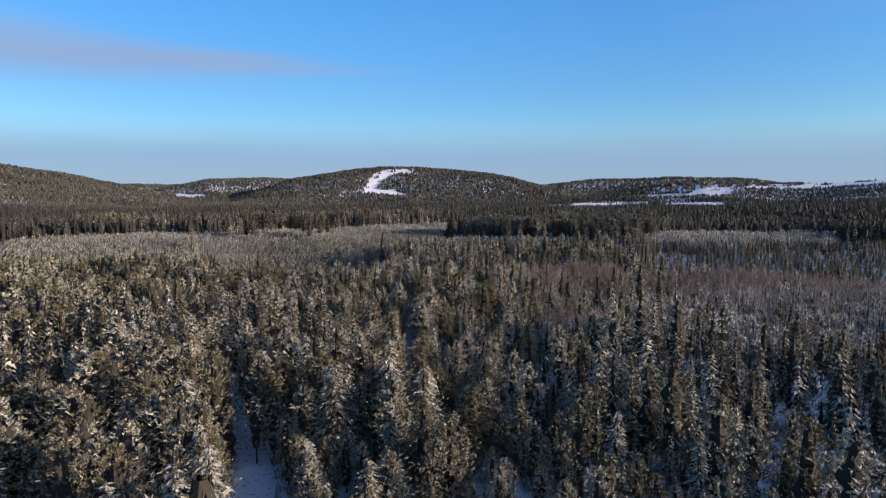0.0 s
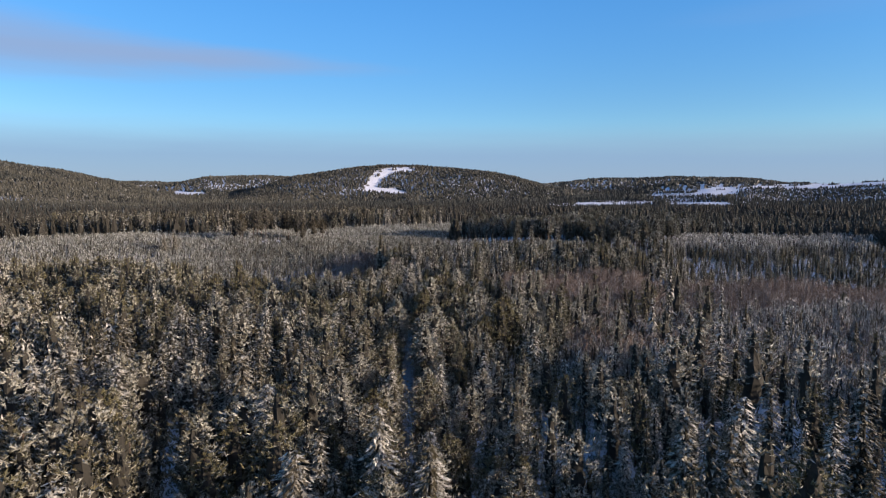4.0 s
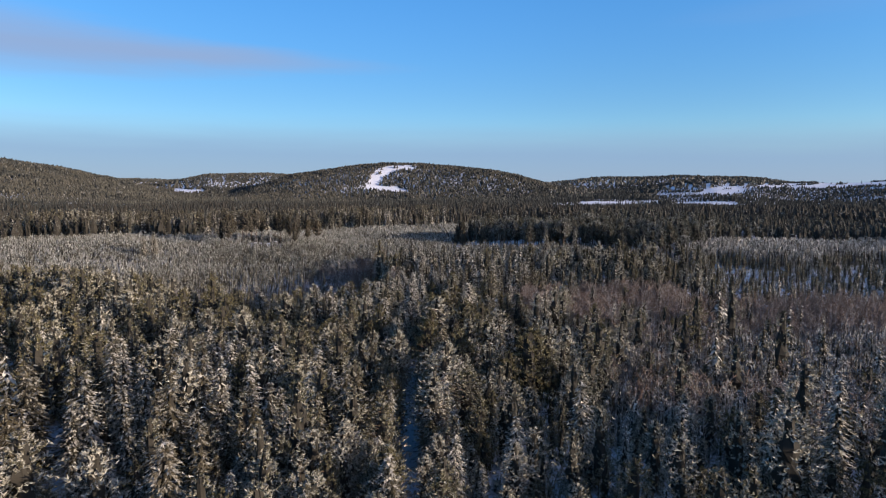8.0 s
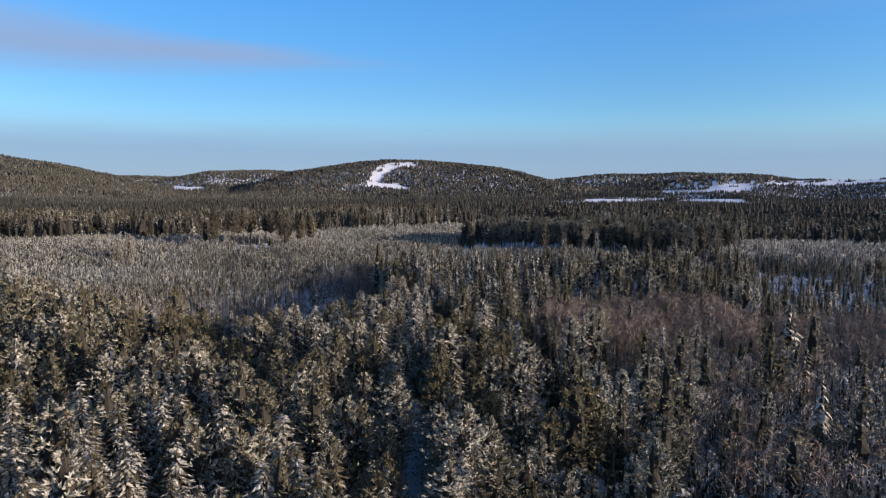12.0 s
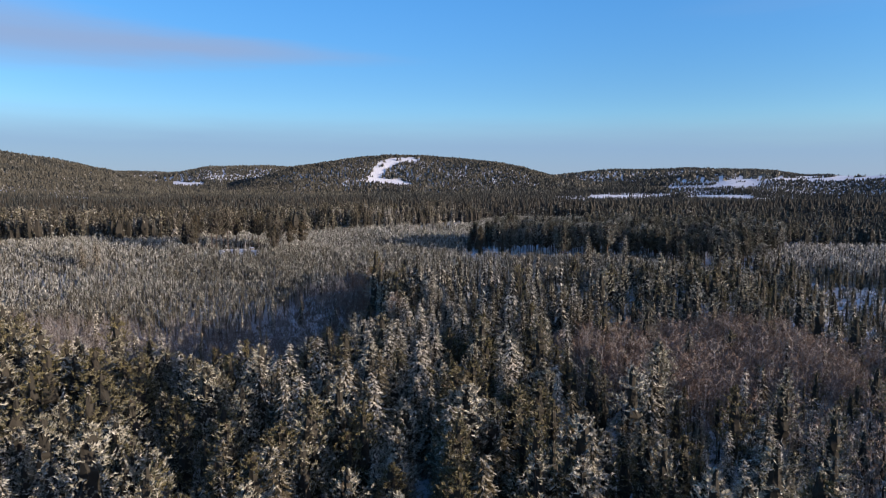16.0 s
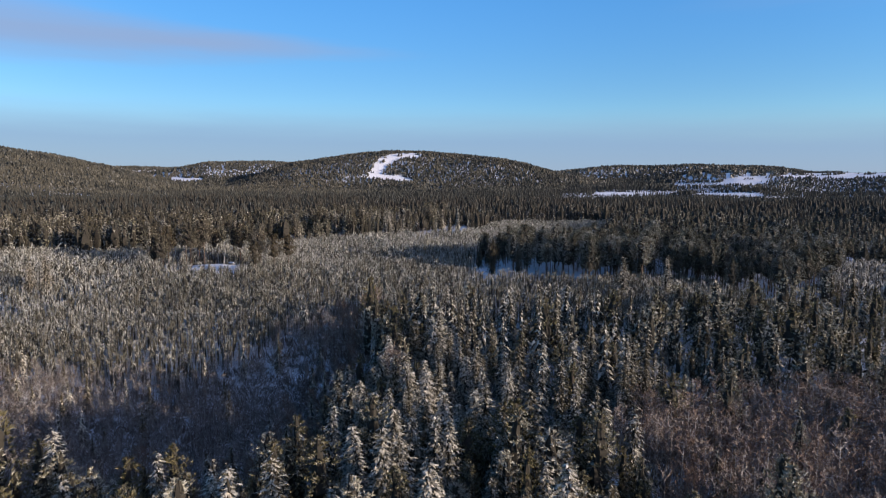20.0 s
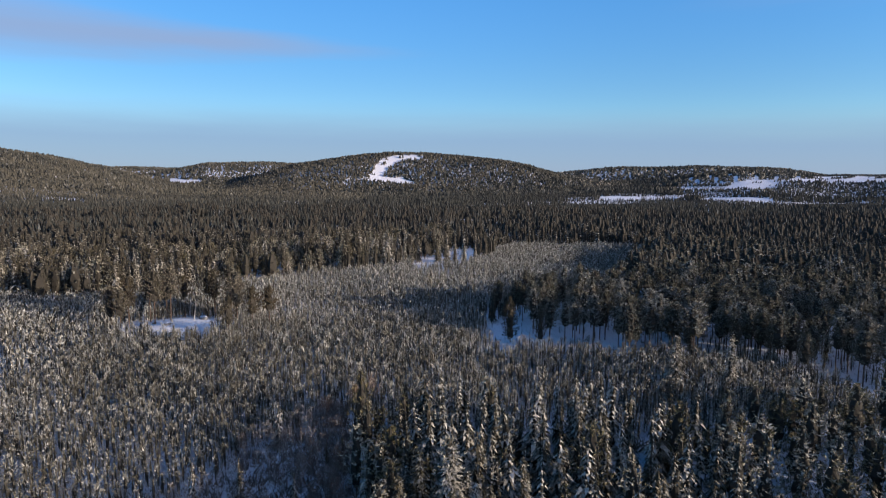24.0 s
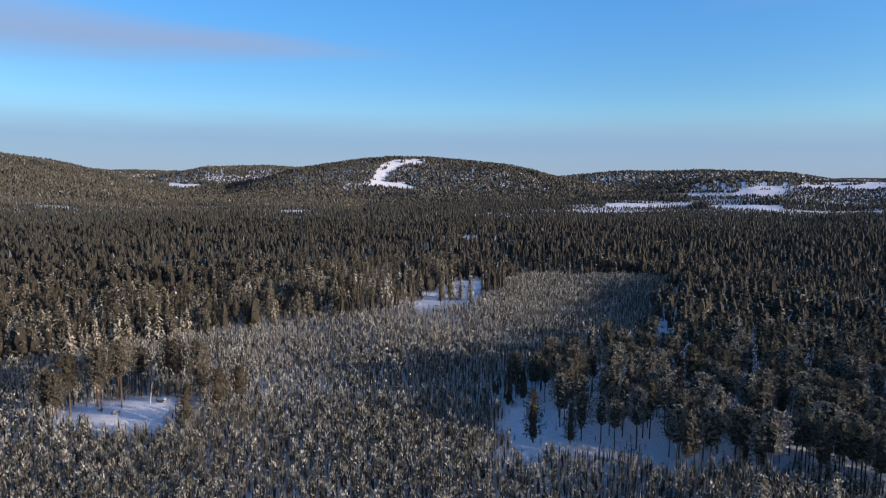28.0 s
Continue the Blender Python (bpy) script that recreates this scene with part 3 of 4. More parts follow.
# landmark trees, each with its own place and height
LANDMARKS = [("lone_pine", -31.1, 345.5, 14.0), ("lone_pine", -22.6, 345.0, 10.5), ("dark_spruce", 6.1, 310.2, 14.6), ("dark_spruce", 18.3, 311.5, 14.6),
             ("laden", -46.5, 238.5, 14.0), ("laden", -37.2, 229.8, 12.5), ("laden", -48.5, 231.5, 12.0), ("laden", -40.6, 234.0, 11.5), ("laden", -42.8, 239.5, 13.5), ("spruce", -148.3, 230.1, 13.5),
             ("laden", -168.0, 309.0, 14.0), ("laden", -172.0, 307.0, 12.0), ("pine", -66.0, 429.0, 9.5), ("birch", -44.5, 241.0, 13.5), ("birch", -61.0, 300.0, 8.0), ("birch", -64.0, 297.0, 7.0),
             ("birch", -47.0, 556.0, 8.0), ("birch", -50.0, 552.0, 7.0), ("birch", -81.0, 222.0, 6.5), ("tall_pine", -141.0, 346.0, 17.1), ("tall_pine", -137.5, 349.0, 18.1), ("tall_pine", -117.5, 353.0, 17.6),
             ("tall_pine", -121.0, 360.0, 16.6), ("tall_pine", -145.0, 350.0, 16.6), ("tall_pine", -143.0, 356.0, 17.6), ("tall_pine", -129.5, 362.0, 17.1), ("tall_pine", -133.5, 365.0, 16.6), ("tall_pine", -126.0, 366.0, 16.6),
             # the pines at x -113 to -106 are added mainly to shade the clearing
             ("tall_pine", -149.0, 345.0, 16.6), ("tall_pine", -139.5, 361.0, 14.6), ("tall_pine", -113.0, 338.0, 14.0), ("tall_pine", -110.0, 347.5, 15.0), ("tall_pine", -106.5, 352.0, 14.5), ("tall_pine", -151.5, 340.0, 15.5), ("tall_pine", -147.0, 338.0, 14.5)]


def trees_near():
    """The old mixed forest that the flight passes over; the trees nearest the line of flight are things of their own."""
    x, y = points(-260, 240, -60, 330, 3.2)
    keep = ~near_line(x, y, ROAD[:2], 4.6) & ~near_line(x, y, ROAD[1:], 1.0) & ~near_line(x, y, TRAIL[:2], 0.7) & ~near_line(x, y, TRAIL[1:3], 1.6) & ~near_line(x, y, TRAIL[2:], 2.7) & ~zone(x, y, THICKET) & ~zone(x, y, BIRCH_HOLLOW) & ~zone(x, y, PINE_STAND) & ~zone(x, y, FROSTED_FAR) & ~opening(x, y)
    keep &= ~(zone(x, y, BIRCH_RIGHT) & (rng.random(x.size) > 0.20)) & ~(zone(x, y, FROSTED_RIGHT) & (rng.random(x.size) > 0.34))
    keep &= ~((y > 250) & (x < -61)) & (x + y * 0.12 > -60 - np.maximum(y, 30) * 0.8) & (x < np.where(y < 90, 90, 28 + 0.56 * y))
    keep &= ~near_line(x, y, [(-32, 228), (12, 213)], 7.0) & ~((y > 236) & (x > -34) & (rng.random(x.size) < 0.36))
    keep &= ~((x > 72) & (y > 140) & (y < 246) & (rng.random(x.size) < 0.5))
    keep &= ~((x > 25) & (y < 240) & (rng.random(x.size) < 0.35))
    for _, lx, ly, _h in LANDMARKS:
        keep &= np.hypot(x - lx, y - ly) > 2.0
    x, y = x[keep], y[keep]
    # trees stand close along both edges of the forest road and the trail
    for line, off in ((ROAD[:2], 4.7), (TRAIL[:2], 1.7), (TRAIL[1:3], 2.1), (TRAIL[2:], 2.9)):
        for (x1, y1), (x2, y2) in zip(line, line[1:]):
            ln = math.hypot(x2 - x1, y2 - y1)
            for side in (-1, 1):
                s = np.arange(0.5, ln, 2.4) + rng.uniform(-0.8, 0.8, np.arange(0.5, ln, 2.4).size)
                o = side * (off + rng.uniform(-0.5, 0.7, s.size))
                x = np.append(x, x1 + (x2 - x1) * s / ln - (y2 - y1) / ln * o)
                y = np.append(y, y1 + (y2 - y1) * s / ln + (x2 - x1) / ln * o)
    tall = 10.6 + 1.9 * clump(x, y, 19) + rng.normal(0, 2.1, x.size)
    tall = np.where((x > -64) & (x < 0) & (y > 206), tall + 2.2, tall)
    # to the east single tall trees rise out of lower growth
    low = (x > -14 - 0.05 * y + np.where(y > 120, 12, 0)) & (y < 236)
    tall = np.where(low, np.where(rng.random(x.size) < 0.28, tall * 1.08, tall * rng.uniform(0.5, 0.82, x.size)), tall)
    tall = np.where(x > 50, tall * 0.8, tall)
    tall = np.where((x > 66) & (y > 140) & (y < 350), tall * 0.65, tall)
    tall = np.where((x < 1 - 0.56 * y) & (y < 135), tall + 1.8, tall)
    tall = np.where((x > 4 - 0.55 * y) & (x < 16 - 0.55 * y) & (y < 110), tall * 0.82, tall)
    tall = np.clip(tall, 3.8, 16)
    pine = (clump(x, y, 24, 2.0) + rng.normal(0, 0.7, x.size)) > np.where((x > -10) & (y < 200), -0.75, -0.25)
    pine &= ~((y > 215) & (x > -60) & (x < 5) & (rng.random(x.size) < 0.7))
    pine |= (x < -48) & (y > 150) & (rng.random(x.size) < 0.6)
    return x, y, tall, pine


NX, NY, NH, NPINE = trees_near()

# the strip under the flight: single trees
strip = (np.abs(NX + 0.15 * NY) < 46) & (NY > 46) & (NY < 262)
away = np.abs(NX + 0.15 * NY) + 0.08 * NY
order = []
for of_kind in (NPINE, ~NPINE):
    ids = np.nonzero(strip & of_kind)[0]
    order += list(ids[np.argsort(away[ids])][:270])
single = np.zeros(NX.size, bool)
single[order] = True


def tree_thing(kind, crown_shape, crown_mat, bark_mat, label, group="trees of the forest"):
    root = tagged(new(kind), label, "tree", group)
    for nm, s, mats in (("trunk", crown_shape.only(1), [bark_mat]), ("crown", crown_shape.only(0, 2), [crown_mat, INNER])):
        ob = new(nm, mesh_of(kind + "_" + nm, s.v, s.f, s.m, mats))
        ob.parent = root
    return root


SINGLE_SPRUCE = [tree_thing("spruce", spruce_shape(200 + i, 30, 11, 0.135 + 0.03 * (i % 3), 12, 0.04, 7, 1, 0.60, 0.36), SPRUCE, SPRUCE_BARK, "tall dark spruce with rime and snow on hanging boughs") for i in range(6)]
SINGLE_DARK = [tree_thing("spruce", spruce_shape(270 + i, 29, 11, 0.14 + 0.03 * (i % 3), 12, 0.04, 7, 1, 0.60, 0.36), SPRUCE_DARK, SPRUCE_BARK, "dark spruce with little rime in a dense group") for i in range(4)]
SINGLE_PINE = [tree_thing("pine", pine_shape(220 + i, 84, 9, 5, 0.08 + 0.06 * (i % 3), 0.215 + 0.03 * (i % 2), 7, 0.44, 0.0225, 0.40), PINE, PINE_BARK, "olive-green pine with a rimed bushy crown") for i in range(6)]
SINGLE_SNOWY = [tree_thing("pine", pine_shape(230 + i, 84, 9, 5, 0.08 + 0.04 * i, 0.225 + 0.02 * (i % 2), 7, 0.44, 0.0235, 0.40), PINE_SNOWY, PINE_BARK, "bushy pine with clumps of snow on its boughs") for i in range(4)]
SINGLE_LADEN = [tree_thing("spruce", spruce_shape(240 + i, 28, 11, 0.19 + 0.015 * i, 15, 0.05, 7, 1, 0.55, 0.38), LADEN, SPRUCE_BARK, "bushy spruce heavily laden with snow") for i in range(4)]
SINGLE_TALL = [tree_thing("tall_pine", pine_shape(250 + i, 54, 7, 6, 0.30 + 0.08 * (i % 3), 0.225, 7, 0.38, 0.028, 0.5, 0.6), PINE_OLD, PINE_BARK, "tall pine with a bare trunk and rounded dark crown", "pines over the snow") for i in range(6)]
SINGLE_EDGE = [tree_thing("tall_pine", pine_shape(290 + i, 54, 7, 6, 0.34 + 0.06 * i, 0.215, 7, 0.40, 0.028, 0.45, 0.5), PINE_DARK, PINE_BARK, "tall brown-green pine with a bare reddish trunk beside a clearing", "pines over the snow") for i in range(3)]
SINGLE_CONE = [tree_thing("pine", pine_shape(295 + i, 84, 9, 5, 0.07, 0.23, 7, 0.62, 0.024, 0.45), PINE_DARK, PINE_BARK, "dark conical pine standing alone in the snow", "pines over the snow") for i in range(2)]
SINGLE_BIRCH = [tree_thing("birch", birch_shape(260 + i, 36, 24, 0.20, 0.0032), TWIGS_BROWN, BIRCH_BARK, "bare birch with a fine rimed reddish-brown crown", "birches among the conifers") for i in range(4)]
SINGLE_YOUNG = [tree_thing("young_pine", young_shape(280 + i, 150, 0.065, 0.19, 0.15, 0.05), YOUNG, PINE_BARK, "slim young pine grey with rime in a dense thicket", "young pines of the thicket") for i in range(6)]


def stand_tree(proto, x, y, h, w=1.0):
    m = pose(x, y, float(height(x, y)), rz=rng.uniform(0, 360)) @ Matrix.Diagonal((h * w, h * w, h, 1))
    ob = copy_thing(proto, m)
    ob.matrix_basis = m
    return ob


LADEN_NEAR = ~NPINE & (NX < -14 + 0.1 * NY) & (NY < 112) & (clump(NX, NY, 13, 4.0) + rng.normal(0, 0.6, NX.size) > -0.4)
SNOWY_PINE = NPINE & (((NX < 6 - 0.5 * NY) & (NY < 118) & (rng.random(NX.size) < 0.75)) | ((NY < 150) & (rng.random(NX.size) < 0.12)))
for i in order:
    protos = SINGLE_SNOWY if SNOWY_PINE[i] else SINGLE_PINE if NPINE[i] else SINGLE_LADEN if LADEN_NEAR[i] else SINGLE_DARK if NY[i] > (196 if NX[i] < 4 else 222) and NX[i] > -64 else SINGLE_SPRUCE
    stand_tree(protos[int(rng.integers(0, len(protos)))], NX[i], NY[i], NH[i], rng.uniform(0.9, 1.35))
for k, (kind, lx, ly, lh) in enumerate(LANDMARKS):
    protos = {"pine": SINGLE_PINE, "spruce": SINGLE_SPRUCE, "laden": SINGLE_LADEN, "dark_spruce": SINGLE_DARK, "tall_pine": SINGLE_EDGE, "lone_pine": SINGLE_CONE, "birch": SINGLE_BIRCH}[kind]
    stand_tree(protos[k % len(protos)], lx, ly, lh, 1.12)
for k, proto in enumerate(SINGLE_SPRUCE + SINGLE_DARK + SINGLE_PINE + SINGLE_SNOWY + SINGLE_LADEN + SINGLE_TALL + SINGLE_EDGE + SINGLE_CONE + SINGLE_BIRCH + SINGLE_YOUNG):
    px, py = -300 + 5 * k, -40 - 3 * k
    proto.matrix_basis = pose(px, py, float(height(px, py))) @ Matrix.Diagonal((10, 10, 10, 1))

rest = ~single
deep = rest & (np.abs(NX + 0.12 * NY) < 8 + 0.76 * np.maximum(NY, 0)) & (NY > 40)
close = deep & (np.abs(NX + 0.15 * NY) < 50) & (NY < 250)
for sel, sp, pn in ((close, SPRUCE_FINE, PINE_FINE), (deep & ~close, SPRUCE_NEAR, PINE_NEAR), (rest & ~deep, SPRUCE_MID, PINE_MID)):
    laden = sel & LADEN_NEAR
    scatter("snowy_spruce_forest", sp, NX[laden], NY[laden], NH[laden], [LADEN, SPRUCE_BARK], "spruce forest thick with snow and rime", "forest")
    dark = sel & ~NPINE & ~laden & (NX > -64) & (NY > np.where(NX < 4, 196, 222)) & ((NX < 8) | (rng.random(NX.size) < 0.6))
    scatter("dark_spruce_group", sp, NX[dark], NY[dark], NH[dark], [SPRUCE_DARK, SPRUCE_BARK], "group of dark spruces with a little rime", "forest")
    s = sel & ~NPINE & ~laden & ~dark
    scatter("spruce_forest", sp, NX[s], NY[s], NH[s], [SPRUCE, SPRUCE_BARK], "dense rimed spruce forest standing in snow", "forest")
    s = sel & SNOWY_PINE
    scatter("snowy_pine_forest", pn, NX[s], NY[s], NH[s], [PINE_SNOWY, PINE_BARK], "pine forest thick with clumps of snow", "forest")
    s = sel & NPINE & ~SNOWY_PINE
    scatter("pine_forest", pn, NX[s], NY[s], NH[s], [PINE, PINE_BARK], "rimed young pine forest standing in snow", "forest")


def brush_shape(seed):
    """A low bush of bare twigs, one metre tall."""
    rnd = random.Random(seed)
    s = Shape()
    for i in range(12):
        tuft(s, Vector((rnd.uniform(-0.4, 0.4), rnd.uniform(-0.4, 0.4), rnd.uniform(0, 0.2))), rnd.uniform(0.4, 0.75), rnd, 1, Vector((0, 0, 0.9)), 0.12)
    return s.done()


BRUSH = [brush_shape(400 + i) for i in range(5)]


def birches():
    x, y = points(-200, 150, 118, 320, 1.5)
    keep = (zone(x, y, BIRCH_HOLLOW) | zone(x, y, BIRCH_RIGHT) | zone(x, y, FROSTED_RIGHT)) & (np.abs(x + y * 0.12) < 12 + y * 0.72) & (rng.random(x.size) < 0.9)
    keep &= ~(zone(x, y, FROSTED_RIGHT) & (rng.random(x.size) < 0.86)) & ~(zone(x, y, BIRCH_RIGHT) & (rng.random(x.size) < 0.3))
    x, y = x[keep], y[keep]
    tall = np.clip(np.where(x < -40, 4.5, np.where(x > 40, 6.0, 8.2)) + 1.4 * clump(x, y, 15, 1.0) + rng.normal(0, 0.9, x.size), 3, 10)
    # those that the flight passes nearest stand by themselves
    lone = np.argsort(np.abs(x + 0.15 * y + 2) + 0.1 * np.abs(y - 215) + 30 * rng.random(x.size))[:170]
    for i in lone:
        stand_tree(SINGLE_BIRCH[int(rng.integers(0, 4))], x[i], y[i], tall[i] + 0.6, rng.uniform(0.85, 1.2))
    many = np.ones(x.size, bool)
    many[lone] = False
    west = x < -40
    scatter("birch_grove", BIRCH_NEAR, x[many & west], y[many & west], tall[many & west], [TWIGS, BIRCH_BARK], "bare grey birch saplings with rimed twigs in a shaded hollow", "forest")
    scatter("birch_grove", BIRCH_NEAR, x[many & ~west], y[many & ~west], tall[many & ~west], [TWIGS_BROWN, BIRCH_BARK], "bare reddish-brown birches with rimed twigs", "forest")
    x, y = points(-200, 150, 118, 320, 1.6)
    keep = (zone(x, y, BIRCH_HOLLOW) | zone(x, y, BIRCH_RIGHT)) & (np.abs(x + y * 0.12) < 15 + y * 0.74)
    x, y = x[keep], y[keep]
    scatter("undergrowth", BRUSH, x, y, rng.uniform(1.2, 2.8, x.size), [TWIGS, BIRCH_BARK], "low bare brushwood with rime under the birches", "brushwood")
    x, y = points(-200, 150, 118, 320, 5.2)
    keep = (zone(x, y, BIRCH_HOLLOW) | zone(x, y, FROSTED_RIGHT) | zone(x, y, BIRCH_RIGHT)) & (rng.random(x.size) < np.where(x < -40, 0.3, np.where(y < 198, 0.3, 0.35))) & (x < 75) & (np.abs(x + y * 0.12) < 60 + y * 0.8)
    x, y = x[keep], y[keep]
    fx, fy = points(0, 210, 115, 400, 1.8)
    fk = (zone(fx, fy, FROSTED_RIGHT) | zone(fx, fy, FROSTED_FAR)) & (fx < 28 + fy * 0.56)
    for part_of, shp in ((fk & (fy < 220), YOUNG_FINE), (fk & (fy >= 220), YOUNG_NEAR)):
        scatter("young_conifer_thicket", shp, fx[part_of], fy[part_of], np.where(fy[part_of] > 300, 1.0, 0) + rng.uniform(3.6, 7.4, part_of.sum()), [FROSTED, SPRUCE_BARK], "young conifers white with rime", "thicket")
    scatter("young_spruce", SPRUCE_NEAR, x, y, rng.uniform(4.5, 10, x.size), [SPRUCE, SPRUCE_BARK], "young rimed spruces among bare birches", "forest")


birches()


def understory():
    """Low brushwood and saplings that fill the gaps of the old forest."""
    x, y = points(-130, 200, 45, 335, 2.3)
    keep = (x + 0.14 * y > -22 - 0.42 * y) & (x < 22 + 0.56 * y) & ~near_line(x, y, ROAD, 3.3) & ~near_line(x, y, TRAIL[:2], 1.4) & ~near_line(x, y, TRAIL[1:], 2.5) & ~zone(x, y, THICKET) & ~zone(x, y, BIRCH_HOLLOW) & ~zone(x, y, PINE_STAND) & ~opening(x, y)
    x, y = x[keep], y[keep]
    scatter("undergrowth", BRUSH, x, y, rng.uniform(1.0, 2.8, x.size), [YOUNG, BIRCH_BARK], "low rimed brushwood between the old trees", "brushwood")


understory()


def forest_beyond():
    """The forest that goes on to both sides and behind; an unseen gap on the right is added to admit sun."""
    x, y = points(-420, 460, -120, 345, 5.2)
    keep = ((x + y * 0.12 < -64 - np.maximum(y, 30) * 0.8) | (x > np.where(y < 90, 220, 160 + 0.62 * y)) | (y < -60)) & (np.hypot(x, y) < 470)
    x, y = x[keep], y[keep]
    scatter("side_forest", SPRUCE_FAR, x, y, np.clip(11 + rng.normal(0, 2, x.size), 5, 16), [FAR, SPRUCE_BARK], "dark conifer forest beside an open snowy gap", "forest", slim=rng.uniform(1.2, 1.6, x.size))


forest_beyond()


def thicket():
    x, y = points(-320, 90, 225, 620, 1.5)
    keep = zone(x, y, THICKET) & ~opening(x, y)
    x, y = x[keep], y[keep]
    tall = np.clip(4.7 + 0.8 * clump(x, y, 21, 3.0) + rng.normal(0, 0.65, x.size), 2.3, 7)
    sx, sy = points(-40, 90, 322, 385, 3.0)
    few = (zone(sx, sy, PINE_STAND) | oval(sx, sy, -33, 352, 11, 22)) & (rng.random(sx.size) < np.where(sx < 4, 0.4, 0.8))
    x, y, tall = np.append(x, sx[few]), np.append(y, sy[few]), np.append(tall, rng.uniform(1.0, 2.6, few.sum()) * np.where(sx[few] > 8, 1.9, 1.0))
    # saplings strewn over the clearings
    sx, sy = points(-160, -40, 330, 600, 3.0)
    few = (oval(sx, sy, -133, 347, 19, 13, 10) | zone(sx, sy, FAR_CLEARING)) & (rng.random(sx.size) < 0.2)
    x, y, tall = np.append(x, sx[few]), np.append(y, sy[few]), np.append(tall, rng.uniform(0.8, 2.6, few.sum()))
    # and under the taller trees along the far edge
    sx, sy = points(-300, -60, 345, 500, 2.2)
    few = ~zone(sx, sy, THICKET) & (zone(sx - 9, sy - 9, THICKET) | zone(sx + 6, sy - 12, THICKET)) & (sx < -60) & ~opening(sx, sy)
    x, y, tall = np.append(x, sx[few]), np.append(y, sy[few]), np.append(tall, rng.uniform(2.5, 5.5, few.sum()))
    # the young pines that the flight comes nearest stand by themselves
    lone = np.argsort(np.hypot((x + 42) * 0.8, y - 302))[:300]
    for i in lone:
        stand_tree(SINGLE_YOUNG[int(rng.integers(0, 6))], x[i], y[i], tall[i], rng.uniform(0.85, 1.2))
    many = np.ones(x.size, bool)
    many[lone] = False
    near = many & (y < 365) & (x > -150)
    for sel, shp in ((near, YOUNG_NEAR), (many & ~near & (rng.random(x.size) < 0.8), YOUNG_MID)):
        scatter("young_conifer_thicket", shp, x[sel], y[sel], tall[sel], [YOUNG, SPRUCE_BARK], "dense thicket of young rimed conifers", "thicket", patch=24)


thicket()


def pine_stands():
    x, y = points(-40, 250, 290, 580, 5.3)
    keep = zone(x, y, PINE_STAND) & ~opening(x, y) & (x < 30 + 0.56 * y)
    x, y = x[keep], y[keep]
    tall = np.clip(13.6 + rng.normal(0, 1.8, x.size), 8.5, 17.5) * np.where(x > 105, 0.72, 1.0)
    front = np.zeros(x.size, bool)
    front[np.argsort(np.hypot((x - 20) * 0.8, y - 335))[:260]] = True
    for i in np.nonzero(front)[0]:
        stand_tree(SINGLE_TALL[int(rng.integers(0, 6))], x[i], y[i], tall[i], rng.uniform(0.95, 1.25))
    for i in range(6):
        u = (i + rng.random()) / 6
        stand_tree(SINGLE_PINE[i % 6], 4 + 62 * u, 340 - 14 * u + rng.uniform(-5, 9), rng.uniform(6, 12), 1.0)
    x, y, tall = x[~front], y[~front], tall[~front]
    near = (y < 440) & (x < 130)
    scatter("pine_stand", PINE_TALL, x[near], y[near], tall[near], [PINE_OLD, PINE_BARK], "tall pines with bare trunks and dark crowns over snow", "forest", patch=30)
    scatter("pine_stand", PINE_MID, x[~near], y[~near], tall[~near], [PINE_OLD, PINE_BARK], "tall pines with dark rounded crowns", "forest", patch=30)
    # pines round the small clearings and along the far edge of the thicket
    x, y = points(-300, -45, 345, 610, 4.2)
    edge = ~zone(x, y, THICKET) & ~opening(x, y) & inside(x, y, [(-300, 362), (-185, 392), (-158, 419), (-130, 453), (-90, 474), (-97, 500), (-80, 545), (-70, 590), (-120, 590), (-190, 480), (-300, 430)])
    edge |= zone(x, y, FAR_CLEARING) & (rng.random(x.size) < 0.12)
    x, y = x[edge], y[edge]
    tall = np.clip(13.6 + 1.8 * clump(x, y, 14, 0.7) + rng.normal(0, 2.2, x.size), 6, 18.5)
    kind = rng.random(x.size) + 0.35 * clump(x, y, 17, 2.5)
    for sel, shp, mat in ((kind < 0.25, PINE_NEAR, PINE), ((kind >= 0.25) & (kind < 0.55), PINE_TALL, PINE_DARK), ((kind >= 0.55) & (kind < 0.8), SPRUCE_NEAR, LADEN), (kind >= 0.8, SPRUCE_NEAR, SPRUCE_DARK)):
        scatter("pine_stand", shp, x[sel], y[sel], tall[sel], [mat, PINE_BARK], "tall rimed conifers at the edge of the young thicket", "forest", patch=20)


pine_stands()


